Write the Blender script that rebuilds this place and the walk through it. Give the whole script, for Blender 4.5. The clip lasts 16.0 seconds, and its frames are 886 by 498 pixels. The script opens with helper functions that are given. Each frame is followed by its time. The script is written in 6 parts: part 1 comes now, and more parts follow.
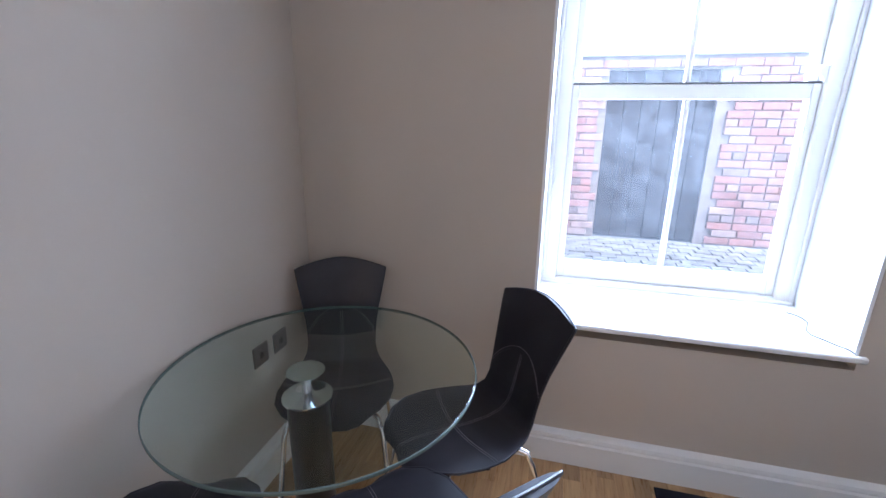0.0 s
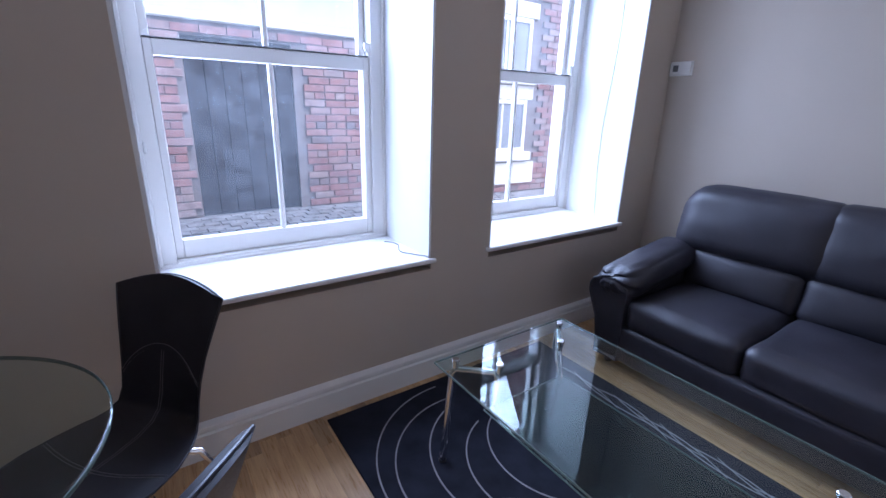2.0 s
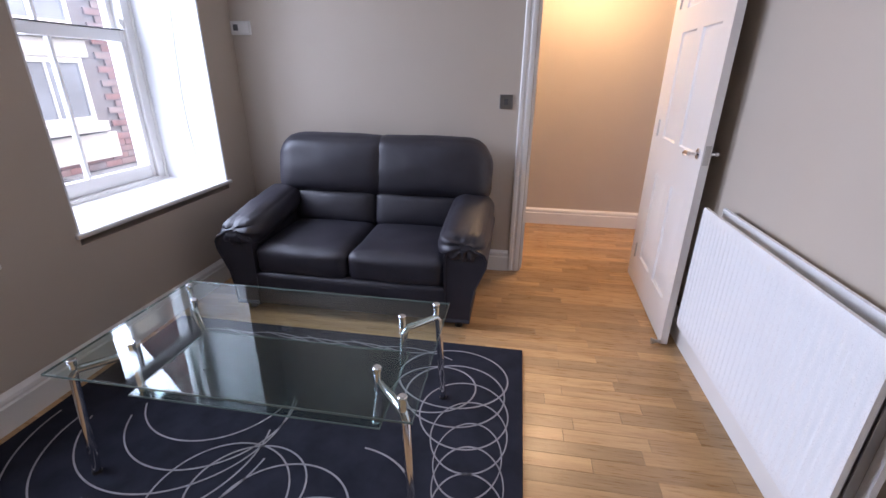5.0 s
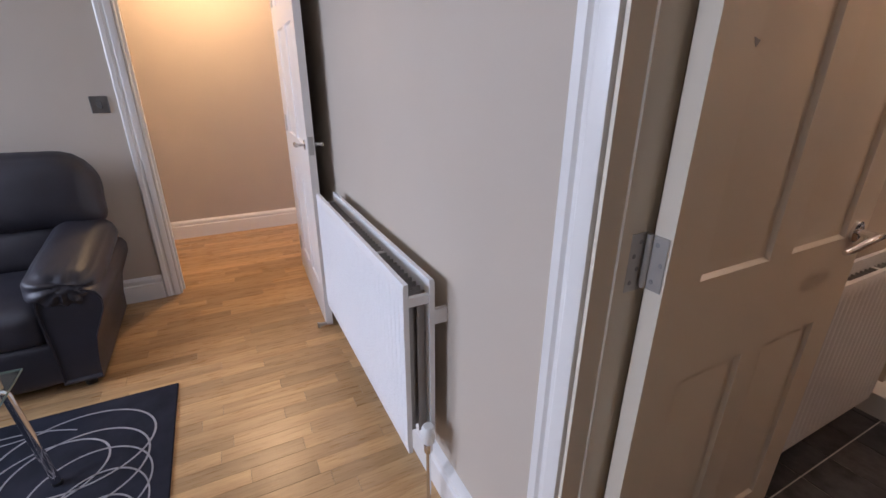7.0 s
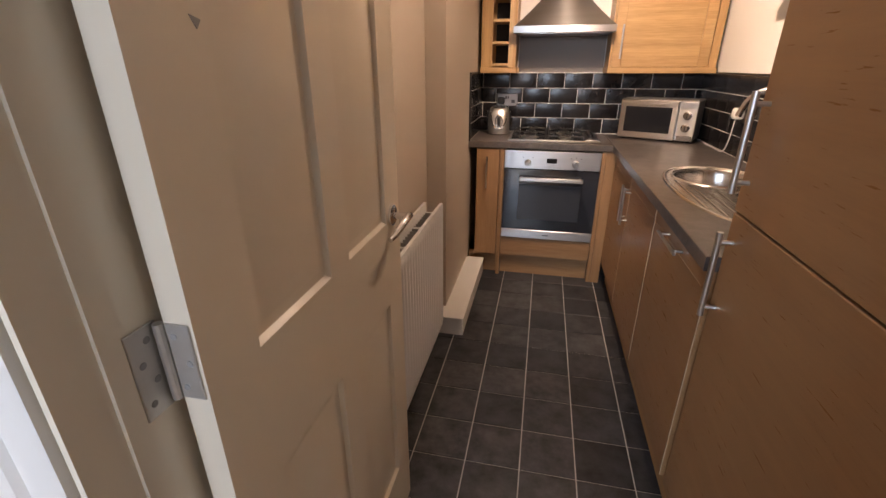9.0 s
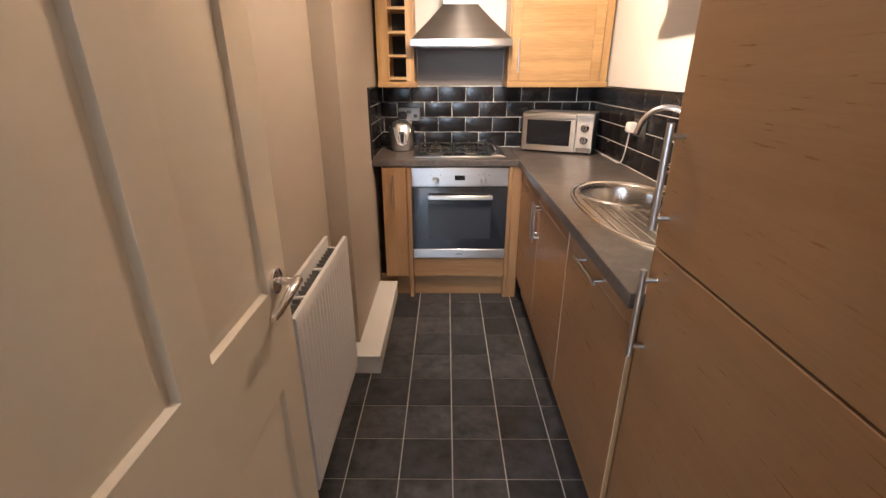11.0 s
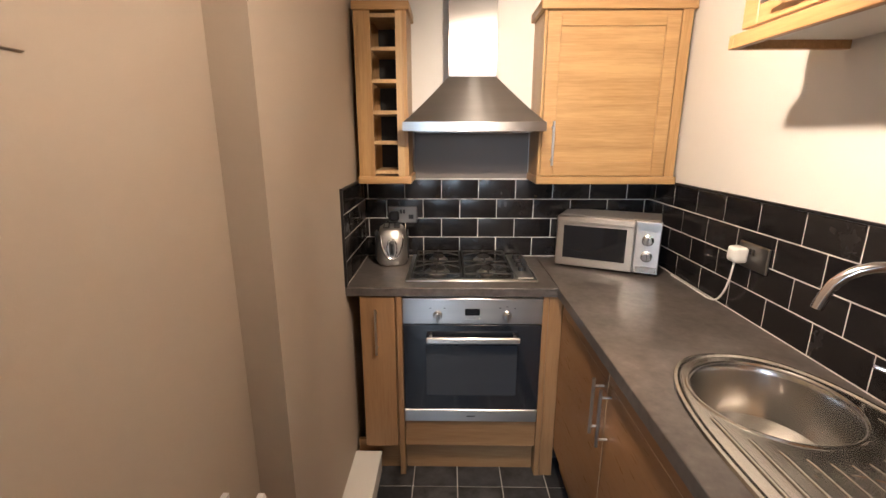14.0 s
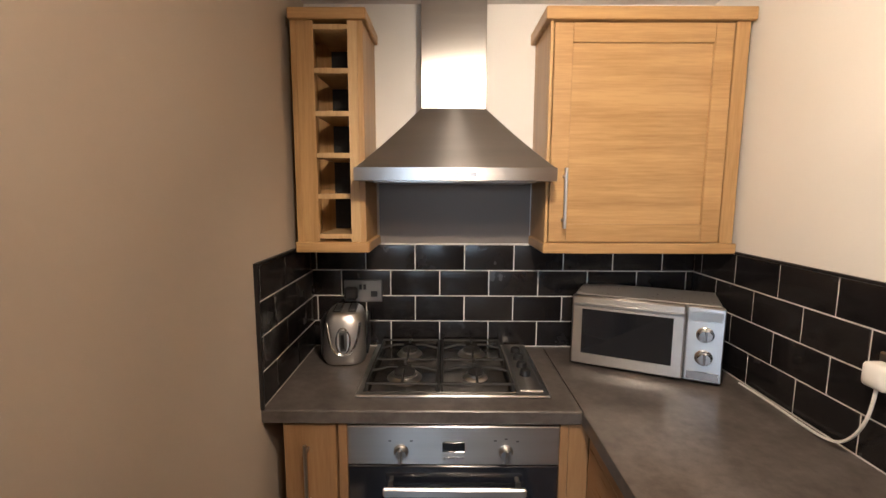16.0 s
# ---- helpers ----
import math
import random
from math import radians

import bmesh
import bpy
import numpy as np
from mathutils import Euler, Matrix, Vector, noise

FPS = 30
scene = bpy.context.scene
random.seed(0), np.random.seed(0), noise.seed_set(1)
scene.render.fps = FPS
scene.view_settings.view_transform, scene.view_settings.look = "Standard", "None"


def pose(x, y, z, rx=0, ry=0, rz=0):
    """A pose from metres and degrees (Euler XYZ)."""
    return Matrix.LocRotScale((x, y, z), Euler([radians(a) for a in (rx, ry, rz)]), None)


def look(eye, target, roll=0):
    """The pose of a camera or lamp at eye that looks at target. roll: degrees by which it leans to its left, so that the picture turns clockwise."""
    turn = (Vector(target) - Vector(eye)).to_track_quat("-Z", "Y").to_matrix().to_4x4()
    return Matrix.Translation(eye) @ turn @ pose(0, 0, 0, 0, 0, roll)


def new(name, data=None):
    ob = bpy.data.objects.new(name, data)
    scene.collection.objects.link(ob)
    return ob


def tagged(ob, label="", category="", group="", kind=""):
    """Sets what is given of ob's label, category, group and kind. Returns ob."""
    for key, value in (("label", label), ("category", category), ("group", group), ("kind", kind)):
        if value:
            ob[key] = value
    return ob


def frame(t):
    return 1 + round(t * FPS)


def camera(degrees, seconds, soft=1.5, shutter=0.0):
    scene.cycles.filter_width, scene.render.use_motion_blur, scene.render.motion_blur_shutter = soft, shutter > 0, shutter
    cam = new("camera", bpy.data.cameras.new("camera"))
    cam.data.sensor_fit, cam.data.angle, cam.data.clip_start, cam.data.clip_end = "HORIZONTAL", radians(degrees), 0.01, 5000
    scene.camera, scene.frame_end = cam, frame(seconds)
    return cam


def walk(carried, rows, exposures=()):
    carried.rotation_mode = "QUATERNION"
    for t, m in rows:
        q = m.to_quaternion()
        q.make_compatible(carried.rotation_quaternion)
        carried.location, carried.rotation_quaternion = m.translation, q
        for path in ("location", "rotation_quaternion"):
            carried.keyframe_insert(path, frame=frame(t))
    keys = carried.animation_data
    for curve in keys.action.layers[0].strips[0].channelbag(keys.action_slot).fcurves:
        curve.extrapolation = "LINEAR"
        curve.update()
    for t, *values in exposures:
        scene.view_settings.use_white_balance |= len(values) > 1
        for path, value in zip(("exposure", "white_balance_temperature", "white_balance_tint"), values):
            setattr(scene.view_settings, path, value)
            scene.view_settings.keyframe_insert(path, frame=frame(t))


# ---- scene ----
cam = camera(90.4, 16.0)
PATH = [
    (0, (0.401, 0.283, 1.445), (-0.078, 2.14, 0.878), 0.7),
    (0.5, (0.418, 0.335, 1.41), (0.29, 2.258, 0.874), 1.4),
    (1, (0.418, 0.344, 1.389), (0.74, 2.245, 0.859), 1.5),
    (1.5, (0.376, 0.333, 1.383), (1.155, 2.093, 0.84), 2.0),
    (2, (0.357, 0.263, 1.374), (1.439, 1.83, 0.76), 1.7),
    (2.5, (0.303, 0.204, 1.386), (1.584, 1.58, 0.705), 1.7),
    (3, (0.269, 0.152, 1.387), (1.713, 1.336, 0.672), 1.6),
    (5.5, (0.217, -0.086, 1.374), (2.073, -0.077, 0.63), 0.5),
    (6, (0.219, -0.212, 1.371), (2.051, -0.508, 0.624), 0.5),
    (6.5, (0.19, -0.323, 1.384), (1.955, -0.894, 0.636), 0.5),
    (7, (0.163, -0.449, 1.371), (1.819, -1.291, 0.63), 0.2),
    (7.5, (0.14, -0.538, 1.39), (1.607, -1.673, 0.643), -0.3),
    (8, (0.13, -0.631, 1.417), (1.236, -2.109, 0.648), -0.8),
    (8.5, (0.204, -0.718, 1.386), (0.884, -2.434, 0.617), -0.1),
    (9, (0.242, -0.752, 1.374), (0.639, -2.556, 0.607), -0.1),
    (9.5, (0.268, -0.77, 1.369), (0.465, -2.606, 0.601), 0.0),
    (12, (0.24, -1.181, 1.46), (0.242, -3.048, 0.744), -0.1),
    (12.5, (0.248, -1.332, 1.47), (0.265, -3.212, 0.786), -0.2),
    (13, (0.269, -1.525, 1.484), (0.302, -3.43, 0.875), -0.2),
    (13.5, (0.268, -1.683, 1.516), (0.309, -3.603, 0.957), -0.2),
    (14, (0.267, -1.87, 1.537), (0.294, -3.808, 1.045), -0.0),
    (14.5, (0.243, -2.034, 1.563), (0.262, -3.994, 1.165), -0.0),
    (15, (0.218, -2.176, 1.585), (0.234, -4.149, 1.259), 0.1),
    (15.5, (0.207, -2.303, 1.583), (0.217, -4.282, 1.293), 0.2),
    (16, (0.194, -2.458, 1.53), (0.201, -4.442, 1.271), 0.2),
]
EXPOSURES = [(0.0, 2.55, 5850, 18), (0.8, 2.15, 5800, 18), (1.5, 1.75, 5650, 21), (2.5, 1.4, 5500, 26), (3.2, 1.35, 5650, 26), (5.5, 1.72, 6650, 25), (6.5, 1.65, 6650, 24), (7.5, 1.45, 6500, 23), (8.1, 1.4, 6600, 21), (9.0, 2.1, 7000, 18), (9.5, 2.4, 6900, 16),
             (12.0, 2.5, 6450, 11), (14.0, 2.17, 6350, 9), (15.0, 1.95, 6350, 9), (16.0, 1.8, 6350, 8)]
walk(cam, [(t, look(eye, target, roll)) for t, eye, target, roll in PATH], EXPOSURES)

# ---- world and lights ----
world = bpy.data.worlds.new("world")
scene.world = world
world.use_nodes = True
wn = world.node_tree
sky = wn.nodes.new("ShaderNodeTexSky")
sky.sky_type = 'NISHITA'
sky.sun_disc = False
sky.sun_elevation = radians(48)
sky.sun_rotation = radians(153)
sky.dust_density = 3.0
wn.links.new(sky.outputs[0], wn.nodes["Background"].inputs[0])
wn.nodes["Background"].inputs[1].default_value = 0.15


def lamp(name, kind, m, power, colour, **more):
    data = bpy.data.lights.new(name, kind)
    data.energy, data.color = power, colour
    for key, value in more.items():
        if key == "size":
            data.size = value
        elif key == "size_y":
            data.shape = 'RECTANGLE'
            data.size_y = value
        elif key == "radius":
            data.shadow_soft_size = value
        elif key == "angle":
            data.angle = value
        elif key == "spread":
            data.spread = value
        elif key == "spot":
            data.spot_size = value
            data.spot_blend = 0.6
    ob = new(name, data)
    ob.matrix_world = m
    return ob


# overcast sun, high above the yard
lamp("sun", 'SUN', look((0, 0, 0), (-0.25, 0.5, -1.0)), 1.1, (0.97, 0.98, 1.0), angle=radians(12))
# sky light that falls slantwise into the two windows
SKYLIGHT = (0.66, 0.81, 1.0)
lamp("window_light", 'AREA', pose(0.91, 3.00, 1.86, -60, 0, 0), 26.0, SKYLIGHT, size=1.1, size_y=1.45, spread=radians(150))
lamp("window_light", 'AREA', pose(2.415, 3.00, 1.86, -60, 0, 0), 26.0, SKYLIGHT, size=1.1, size_y=1.45, spread=radians(150))
# warm ceiling lamps of the kitchen and of the hall
WARM = (1.0, 0.79, 0.61)
KITCHEN_LAMP = (0.10, -2.80)
DOORWAY_LAMP = (0.05, -2.48)
HALL_LAMP = (3.92, -0.50)
lamp("kitchen_spot", 'SPOT', look((KITCHEN_LAMP[0], KITCHEN_LAMP[1], 2.12), (-0.55, -3.75, 1.25)), 17.5, WARM, radius=0.022, spot=radians(125))
lamp("kitchen_lamp", 'POINT', pose(DOORWAY_LAMP[0], DOORWAY_LAMP[1], 2.13), 3.7, WARM, radius=0.03)
lamp("hall_lamp", 'POINT', pose(HALL_LAMP[0], HALL_LAMP[1], 2.30), 13.0, (1.0, 0.72, 0.40), radius=0.035)

# ---- materials ----


def material(name, colour, rough=0.5, metal=0.0, spec=0.5):
    m = bpy.data.materials.new(name)
    m.use_nodes = True
    b = m.node_tree.nodes["Principled BSDF"]
    b.inputs["Base Color"].default_value = (*colour, 1)
    b.inputs["Roughness"].default_value = rough
    b.inputs["Metallic"].default_value = metal
    b.inputs["Specular IOR Level"].default_value = spec
    return m, m.node_tree, b


def coords(t, scale=(1, 1, 1)):
    c = t.nodes.new("ShaderNodeTexCoord")
    mp = t.nodes.new("ShaderNodeMapping")
    mp.inputs["Scale"].default_value = scale
    t.links.new(c.outputs["Object"], mp.inputs["Vector"])
    return mp.outputs["Vector"]


def noise_node(t, vec, scale, detail=4.0, rough=0.55):
    n = t.nodes.new("ShaderNodeTexNoise")
    n.inputs["Scale"].default_value = scale
    n.inputs["Detail"].default_value = detail
    n.inputs["Roughness"].default_value = rough
    t.links.new(vec, n.inputs["Vector"])
    return n.outputs["Fac"]


def mapped(t, fac, lo, hi, a=0.3, b=0.7):
    n = t.nodes.new("ShaderNodeMapRange")
    n.inputs["From Min"].default_value = a
    n.inputs["From Max"].default_value = b
    n.inputs["To Min"].default_value = lo
    n.inputs["To Max"].default_value = hi
    t.links.new(fac, n.inputs["Value"])
    return n.outputs["Result"]


def ramp(t, fac, stops):
    n = t.nodes.new("ShaderNodeValToRGB")
    e = n.color_ramp.elements
    while len(e) < len(stops):
        e.new(0.5)
    for k, (p, c) in zip(e, stops):
        k.position, k.color = p, (*c, 1)
    t.links.new(fac, n.inputs["Fac"])
    return n.outputs["Color"]


def bump(t, b, height, strength, distance=0.002):
    n = t.nodes.new("ShaderNodeBump")
    n.inputs["Strength"].default_value = strength
    n.inputs["Distance"].default_value = distance
    t.links.new(height, n.inputs["Height"])
    t.links.new(n.outputs["Normal"], b.inputs["Normal"])


def mottled(name, colour, spread=0.06, rough=0.6, metal=0.0, big=1.5, fine=90.0, relief=0.15, stretch=(1, 1, 1), spec=0.5, rspread=0.06):
    """A surface with broad unevenness, fine grain and fine relief."""
    m, t, b = material(name, colour, rough, metal, spec)
    v = coords(t, stretch)
    broad = noise_node(t, v, big, 3)
    grain = noise_node(t, v, fine, 4)
    lo = tuple(max(0, c * (1 - spread)) for c in colour)
    hi = tuple(min(1, c * (1 + spread)) for c in colour)
    t.links.new(ramp(t, broad, ((0.3, lo), (0.7, hi))), b.inputs["Base Color"])
    t.links.new(mapped(t, grain, rough - rspread, rough + rspread), b.inputs["Roughness"])
    bump(t, b, grain, relief)
    return m


PAINT = mottled("taupe_wall_paint", (0.525, 0.45, 0.372), 0.04, 0.62, fine=160, relief=0.12, big=1.1)
CREAM = mottled("cream_wall_paint", (0.76, 0.74, 0.70), 0.03, 0.6, fine=160, relief=0.1)
CEILING = mottled("white_ceiling_paint", (0.80, 0.79, 0.77), 0.02, 0.75, fine=120, relief=0.1)
GLOSS = mottled("white_gloss_paint", (0.80, 0.775, 0.74), 0.012, 0.30, fine=300, relief=0.012, big=2.5, rspread=0.02)
REVEAL = mottled("white_wall_paint", (0.80, 0.80, 0.80), 0.03, 0.55, fine=25, relief=0.04)
DOORPAINT = mottled("off_white_door_paint", (0.77, 0.69, 0.565), 0.012, 0.30, fine=300, relief=0.012, big=3, rspread=0.02)
RADIATOR = mottled("white_radiator_enamel", (0.82, 0.82, 0.82), 0.012, 0.28, fine=300, relief=0.012, rspread=0.02)
DUST = mottled("dusty_grey_metal", (0.35, 0.34, 0.33), 0.2, 0.7, fine=60)
CHROME = material("chrome", (0.78, 0.78, 0.80), 0.12, 1.0)[0]
SATIN = mottled("satin_nickel", (0.58, 0.57, 0.55), 0.06, 0.30, 1.0, fine=200, relief=0.0, rspread=0.02)
STEEL = mottled("brushed_steel", (0.46, 0.45, 0.44), 0.05, 0.31, 1.0, big=2, fine=120, relief=0.008, stretch=(1, 1, 14), rspread=0.03)
STEELH = mottled("brushed_steel_cross", (0.56, 0.55, 0.54), 0.05, 0.31, 1.0, big=2, fine=120, relief=0.008, stretch=(0.6, 14, 14), rspread=0.03)
for brushed in (STEEL, STEELH):
    node = brushed.node_tree.nodes["Principled BSDF"]
    node.inputs["Anisotropic"].default_value = 0.8
    node.inputs["Anisotropic Rotation"].default_value = 0.25
CHIMNEY = mottled("brushed_steel_flue", (0.44, 0.43, 0.42), 0.06, 0.24, 1.0, big=2, fine=120, relief=0.008, stretch=(1, 1, 14), rspread=0.04)
flue = CHIMNEY.node_tree.nodes["Principled BSDF"]
flue.inputs["Anisotropic"].default_value = 0.75
DARKSTEEL = mottled("dark_brushed_steel", (0.26, 0.25, 0.24), 0.08, 0.38, 1.0, fine=200, relief=0.0, rspread=0.03)
ZINC = mottled("pale_zinc_plate", (0.56, 0.54, 0.51), 0.10, 0.42, 0.7, big=14, fine=160, relief=0.02)
SINKSTEEL = mottled("sink_steel", (0.62, 0.60, 0.57), 0.06, 0.22, 1.0, big=4, fine=150, relief=0.0, rspread=0.02)
LEATHER = mottled("black_leather", (0.024, 0.022, 0.030), 0.2, 0.48, big=6, fine=260, relief=0.12, spec=0.6)
CHAIRSKIN = mottled("dark_chair_leather", (0.020, 0.018, 0.024), 0.2, 0.40, big=8, fine=320, relief=0.05, spec=0.4)
STITCH = mottled("pale_thread", (0.22, 0.20, 0.20), 0.1, 0.8, fine=400)
BLACK = mottled("black_plastic", (0.012, 0.012, 0.013), 0.1, 0.35, fine=200, relief=0.0, rspread=0.02)
IRON = mottled("black_iron", (0.015, 0.014, 0.014), 0.2, 0.6, fine=160, relief=0.2)
SPLASH = mottled("taupe_panel", (0.20, 0.175, 0.16), 0.05, 0.45, fine=120, relief=0.05)
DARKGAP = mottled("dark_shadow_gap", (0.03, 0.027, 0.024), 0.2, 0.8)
WHITEPL = mottled("white_plastic", (0.78, 0.77, 0.74), 0.02, 0.35, fine=120, relief=0.02)
GREYPL = mottled("dark_grey_plastic", (0.10, 0.10, 0.10), 0.1, 0.45, fine=150, relief=0.03)
GROUT = mottled("pale_grout", (0.62, 0.60, 0.56), 0.08, 0.85, fine=200, relief=0.3)
FLOORGROUT = mottled("grey_floor_joint", (0.52, 0.50, 0.475), 0.12, 0.85, fine=200, relief=0.3)
MORTAR = mottled("weathered_mortar", (0.17, 0.15, 0.148), 0.15, 0.9, big=6, fine=80, relief=0.4)
COBBLE = mottled("grey_setts", (0.20, 0.20, 0.20), 0.35, 0.7, big=9, fine=60, relief=0.5)
TARRED = mottled("tarred_door_boards", (0.022, 0.026, 0.036), 0.4, 0.8, big=5, fine=60, relief=0.4, stretch=(6, 6, 1))
STONE = mottled("pale_stone", (0.62, 0.60, 0.55), 0.12, 0.85, big=4, fine=50, relief=0.4)
ROOFTONE = mottled("slate_roof", (0.18, 0.19, 0.20), 0.2, 0.6, big=3, fine=40)


def sheen(t, low=0.04):
    """How much a plain sheet of glass mirrors, by the angle at which it is met."""
    w = t.nodes.new("ShaderNodeLayerWeight")
    w.inputs["Blend"].default_value = 0.5
    p = t.nodes.new("ShaderNodeMath")
    p.operation = 'POWER'
    p.inputs[1].default_value = 4.5
    t.links.new(w.outputs["Facing"], p.inputs[0])
    q = t.nodes.new("ShaderNodeMath")
    q.operation = 'MULTIPLY_ADD'
    q.inputs[1].default_value = 0.65
    q.inputs[2].default_value = low
    t.links.new(p.outputs[0], q.inputs[0])
    return q.outputs[0]


def glass_material(name, tint):
    """A clear sheet that does not bend what is seen through it."""
    m = bpy.data.materials.new(name)
    m.use_nodes = True
    t = m.node_tree
    t.nodes.remove(t.nodes["Principled BSDF"])
    clear = t.nodes.new("ShaderNodeBsdfTransparent")
    clear.inputs[0].default_value = (*tint, 1)
    shine = t.nodes.new("ShaderNodeBsdfGlossy")
    shine.inputs["Roughness"].default_value = 0.01
    mix = t.nodes.new("ShaderNodeMixShader")
    t.links.new(sheen(t), mix.inputs[0])
    t.links.new(clear.outputs[0], mix.inputs[1])
    t.links.new(shine.outputs[0], mix.inputs[2])
    t.links.new(mix.outputs[0], t.nodes["Material Output"].inputs[0])
    return m


TABLEGLASS = glass_material("greenish_table_glass", (0.90, 0.96, 0.945))
SHELFGLASS = glass_material("smoky_green_glass", (0.66, 0.75, 0.725))
GLASSEDGE = material("green_glass_edge", (0.12, 0.165, 0.15), 0.08)[0]
# house panes: the sky's reflection is put in as an opaque grey-blue
HOUSEPANE = mottled("sky_reflection_grey_pane", (0.20, 0.22, 0.25), 0.15, 0.15, big=3, fine=30, relief=0.02)
OVENGLASS = material("black_oven_glass", (0.012, 0.013, 0.016), 0.06)[0]
OVENDOOR = material("oven_door_glass", (0.014, 0.016, 0.022), 0.09)[0]
OVENDOOR.node_tree.nodes["Principled BSDF"].inputs["IOR"].default_value = 1.9


def window_pane_material():
    """Thin, slightly dirty window glass: mostly clear, with a weak mirror; glare haze is mixed into the dirt."""
    m = bpy.data.materials.new("window_glass")
    m.use_nodes = True
    t = m.node_tree
    t.nodes.remove(t.nodes["Principled BSDF"])
    clear = t.nodes.new("ShaderNodeBsdfTransparent")
    clear.inputs[0].default_value = (0.93, 0.96, 0.97, 1)
    dirt_haze = t.nodes.new("ShaderNodeBsdfTranslucent")
    dirt_haze.inputs[0].default_value = (0.8, 0.85, 0.9, 1)
    shine = t.nodes.new("ShaderNodeBsdfGlossy")
    shine.inputs["Roughness"].default_value = 0.02
    mix = t.nodes.new("ShaderNodeMixShader")
    v = coords(t, (1, 1, 1))
    t.links.new(mapped(t, noise_node(t, v, 11, 8, 0.75), 0.004, 0.028), mix.inputs[0])
    t.links.new(clear.outputs[0], mix.inputs[1])
    t.links.new(dirt_haze.outputs[0], mix.inputs[2])
    mix2 = t.nodes.new("ShaderNodeMixShader")
    t.links.new(sheen(t, 0.03), mix2.inputs[0])
    t.links.new(mix.outputs[0], mix2.inputs[1])
    t.links.new(shine.outputs[0], mix2.inputs[2])
    t.links.new(mix2.outputs[0], t.nodes["Material Output"].inputs[0])
    return m


PANE = window_pane_material()


def wood(name, dark, light, axis=2, rough=0.38, random_amount=0.0, scale=1.0, islands=False, relief=0.12):
    """Wood with long grain along one axis and cathedral bands; pieces differ by their random value."""
    m, t, b = material(name, light, rough)
    stretch = [16.0, 16.0, 16.0]
    stretch[axis] = 1.0
    v = coords(t, tuple(s * scale for s in stretch))
    src = t.nodes.new("ShaderNodeNewGeometry").outputs["Random Per Island"] if islands else t.nodes.new("ShaderNodeObjectInfo").outputs["Random"]
    shift = t.nodes.new("ShaderNodeVectorMath")
    shift.operation = 'ADD'
    comb = t.nodes.new("ShaderNodeCombineXYZ")
    mul = t.nodes.new("ShaderNodeMath")
    mul.operation = 'MULTIPLY'
    mul.inputs[1].default_value = 37.0
    t.links.new(src, mul.inputs[0])
    for k in range(3):
        t.links.new(mul.outputs[0], comb.inputs[k])
    t.links.new(v, shift.inputs[0])
    t.links.new(comb.outputs[0], shift.inputs[1])
    bands = noise_node(t, shift.outputs[0], 1.3, 4, 0.6)
    fine = noise_node(t, shift.outputs[0], 9.0, 5, 0.6)
    mixed = t.nodes.new("ShaderNodeMath")
    mixed.operation = 'MULTIPLY_ADD'
    mixed.inputs[1].default_value = 0.45
    t.links.new(fine, mixed.inputs[0])
    half = t.nodes.new("ShaderNodeMath")
    half.operation = 'MULTIPLY'
    half.inputs[1].default_value = 0.55
    t.links.new(bands, half.inputs[0])
    t.links.new(half.outputs[0], mixed.inputs[2])
    colour = ramp(t, mixed.outputs[0], ((0.36, dark), (0.62, light)))
    hsv = t.nodes.new("ShaderNodeHueSaturation")
    t.links.new(colour, hsv.inputs["Color"])
    t.links.new(mapped(t, src, 1 - random_amount, 1 + random_amount, 0, 1), hsv.inputs["Value"])
    t.links.new(hsv.outputs[0], b.inputs["Base Color"])
    t.links.new(mapped(t, fine, rough - 0.06, rough + 0.08), b.inputs["Roughness"])
    bump(t, b, fine, relief, 0.001)
    return m


OAKFLOOR = wood("oak_floor_lacquer", (0.36, 0.205, 0.092), (0.53, 0.330, 0.160), axis=1, rough=0.30, random_amount=0.24)
OAKREST = wood("oak_floor_lacquer_far", (0.36, 0.205, 0.092), (0.53, 0.330, 0.160), axis=1, rough=0.30, random_amount=0.24, islands=True)
OAKV = wood("oak_veneer_upright", (0.36, 0.205, 0.080), (0.52, 0.325, 0.145), axis=2, rough=0.36)
# tall and sink-run fronts: the same oak, its colour darkened for shade
OAKFRONT = wood("shaded_oak_front", (0.268, 0.138, 0.061), (0.318, 0.170, 0.078), axis=1, rough=0.32, relief=0.01)
# oven-run base units: oak with the shade below the worktop in its tones
OAKBASE = wood("shaded_oak_upright", (0.27, 0.145, 0.064), (0.37, 0.212, 0.102), axis=2, rough=0.36)
OAKBASEX = wood("shaded_oak_across", (0.27, 0.145, 0.064), (0.37, 0.212, 0.102), axis=0, rough=0.36)
OAKX = wood("oak_veneer_across", (0.36, 0.205, 0.080), (0.52, 0.325, 0.145), axis=0, rough=0.36)
OAKY = wood("oak_veneer_along", (0.31, 0.160, 0.062), (0.48, 0.275, 0.120), axis=1, rough=0.36)
OAKLIGHT = wood("pale_oak_edge", (0.44, 0.28, 0.13), (0.60, 0.42, 0.22), axis=2, rough=0.4)


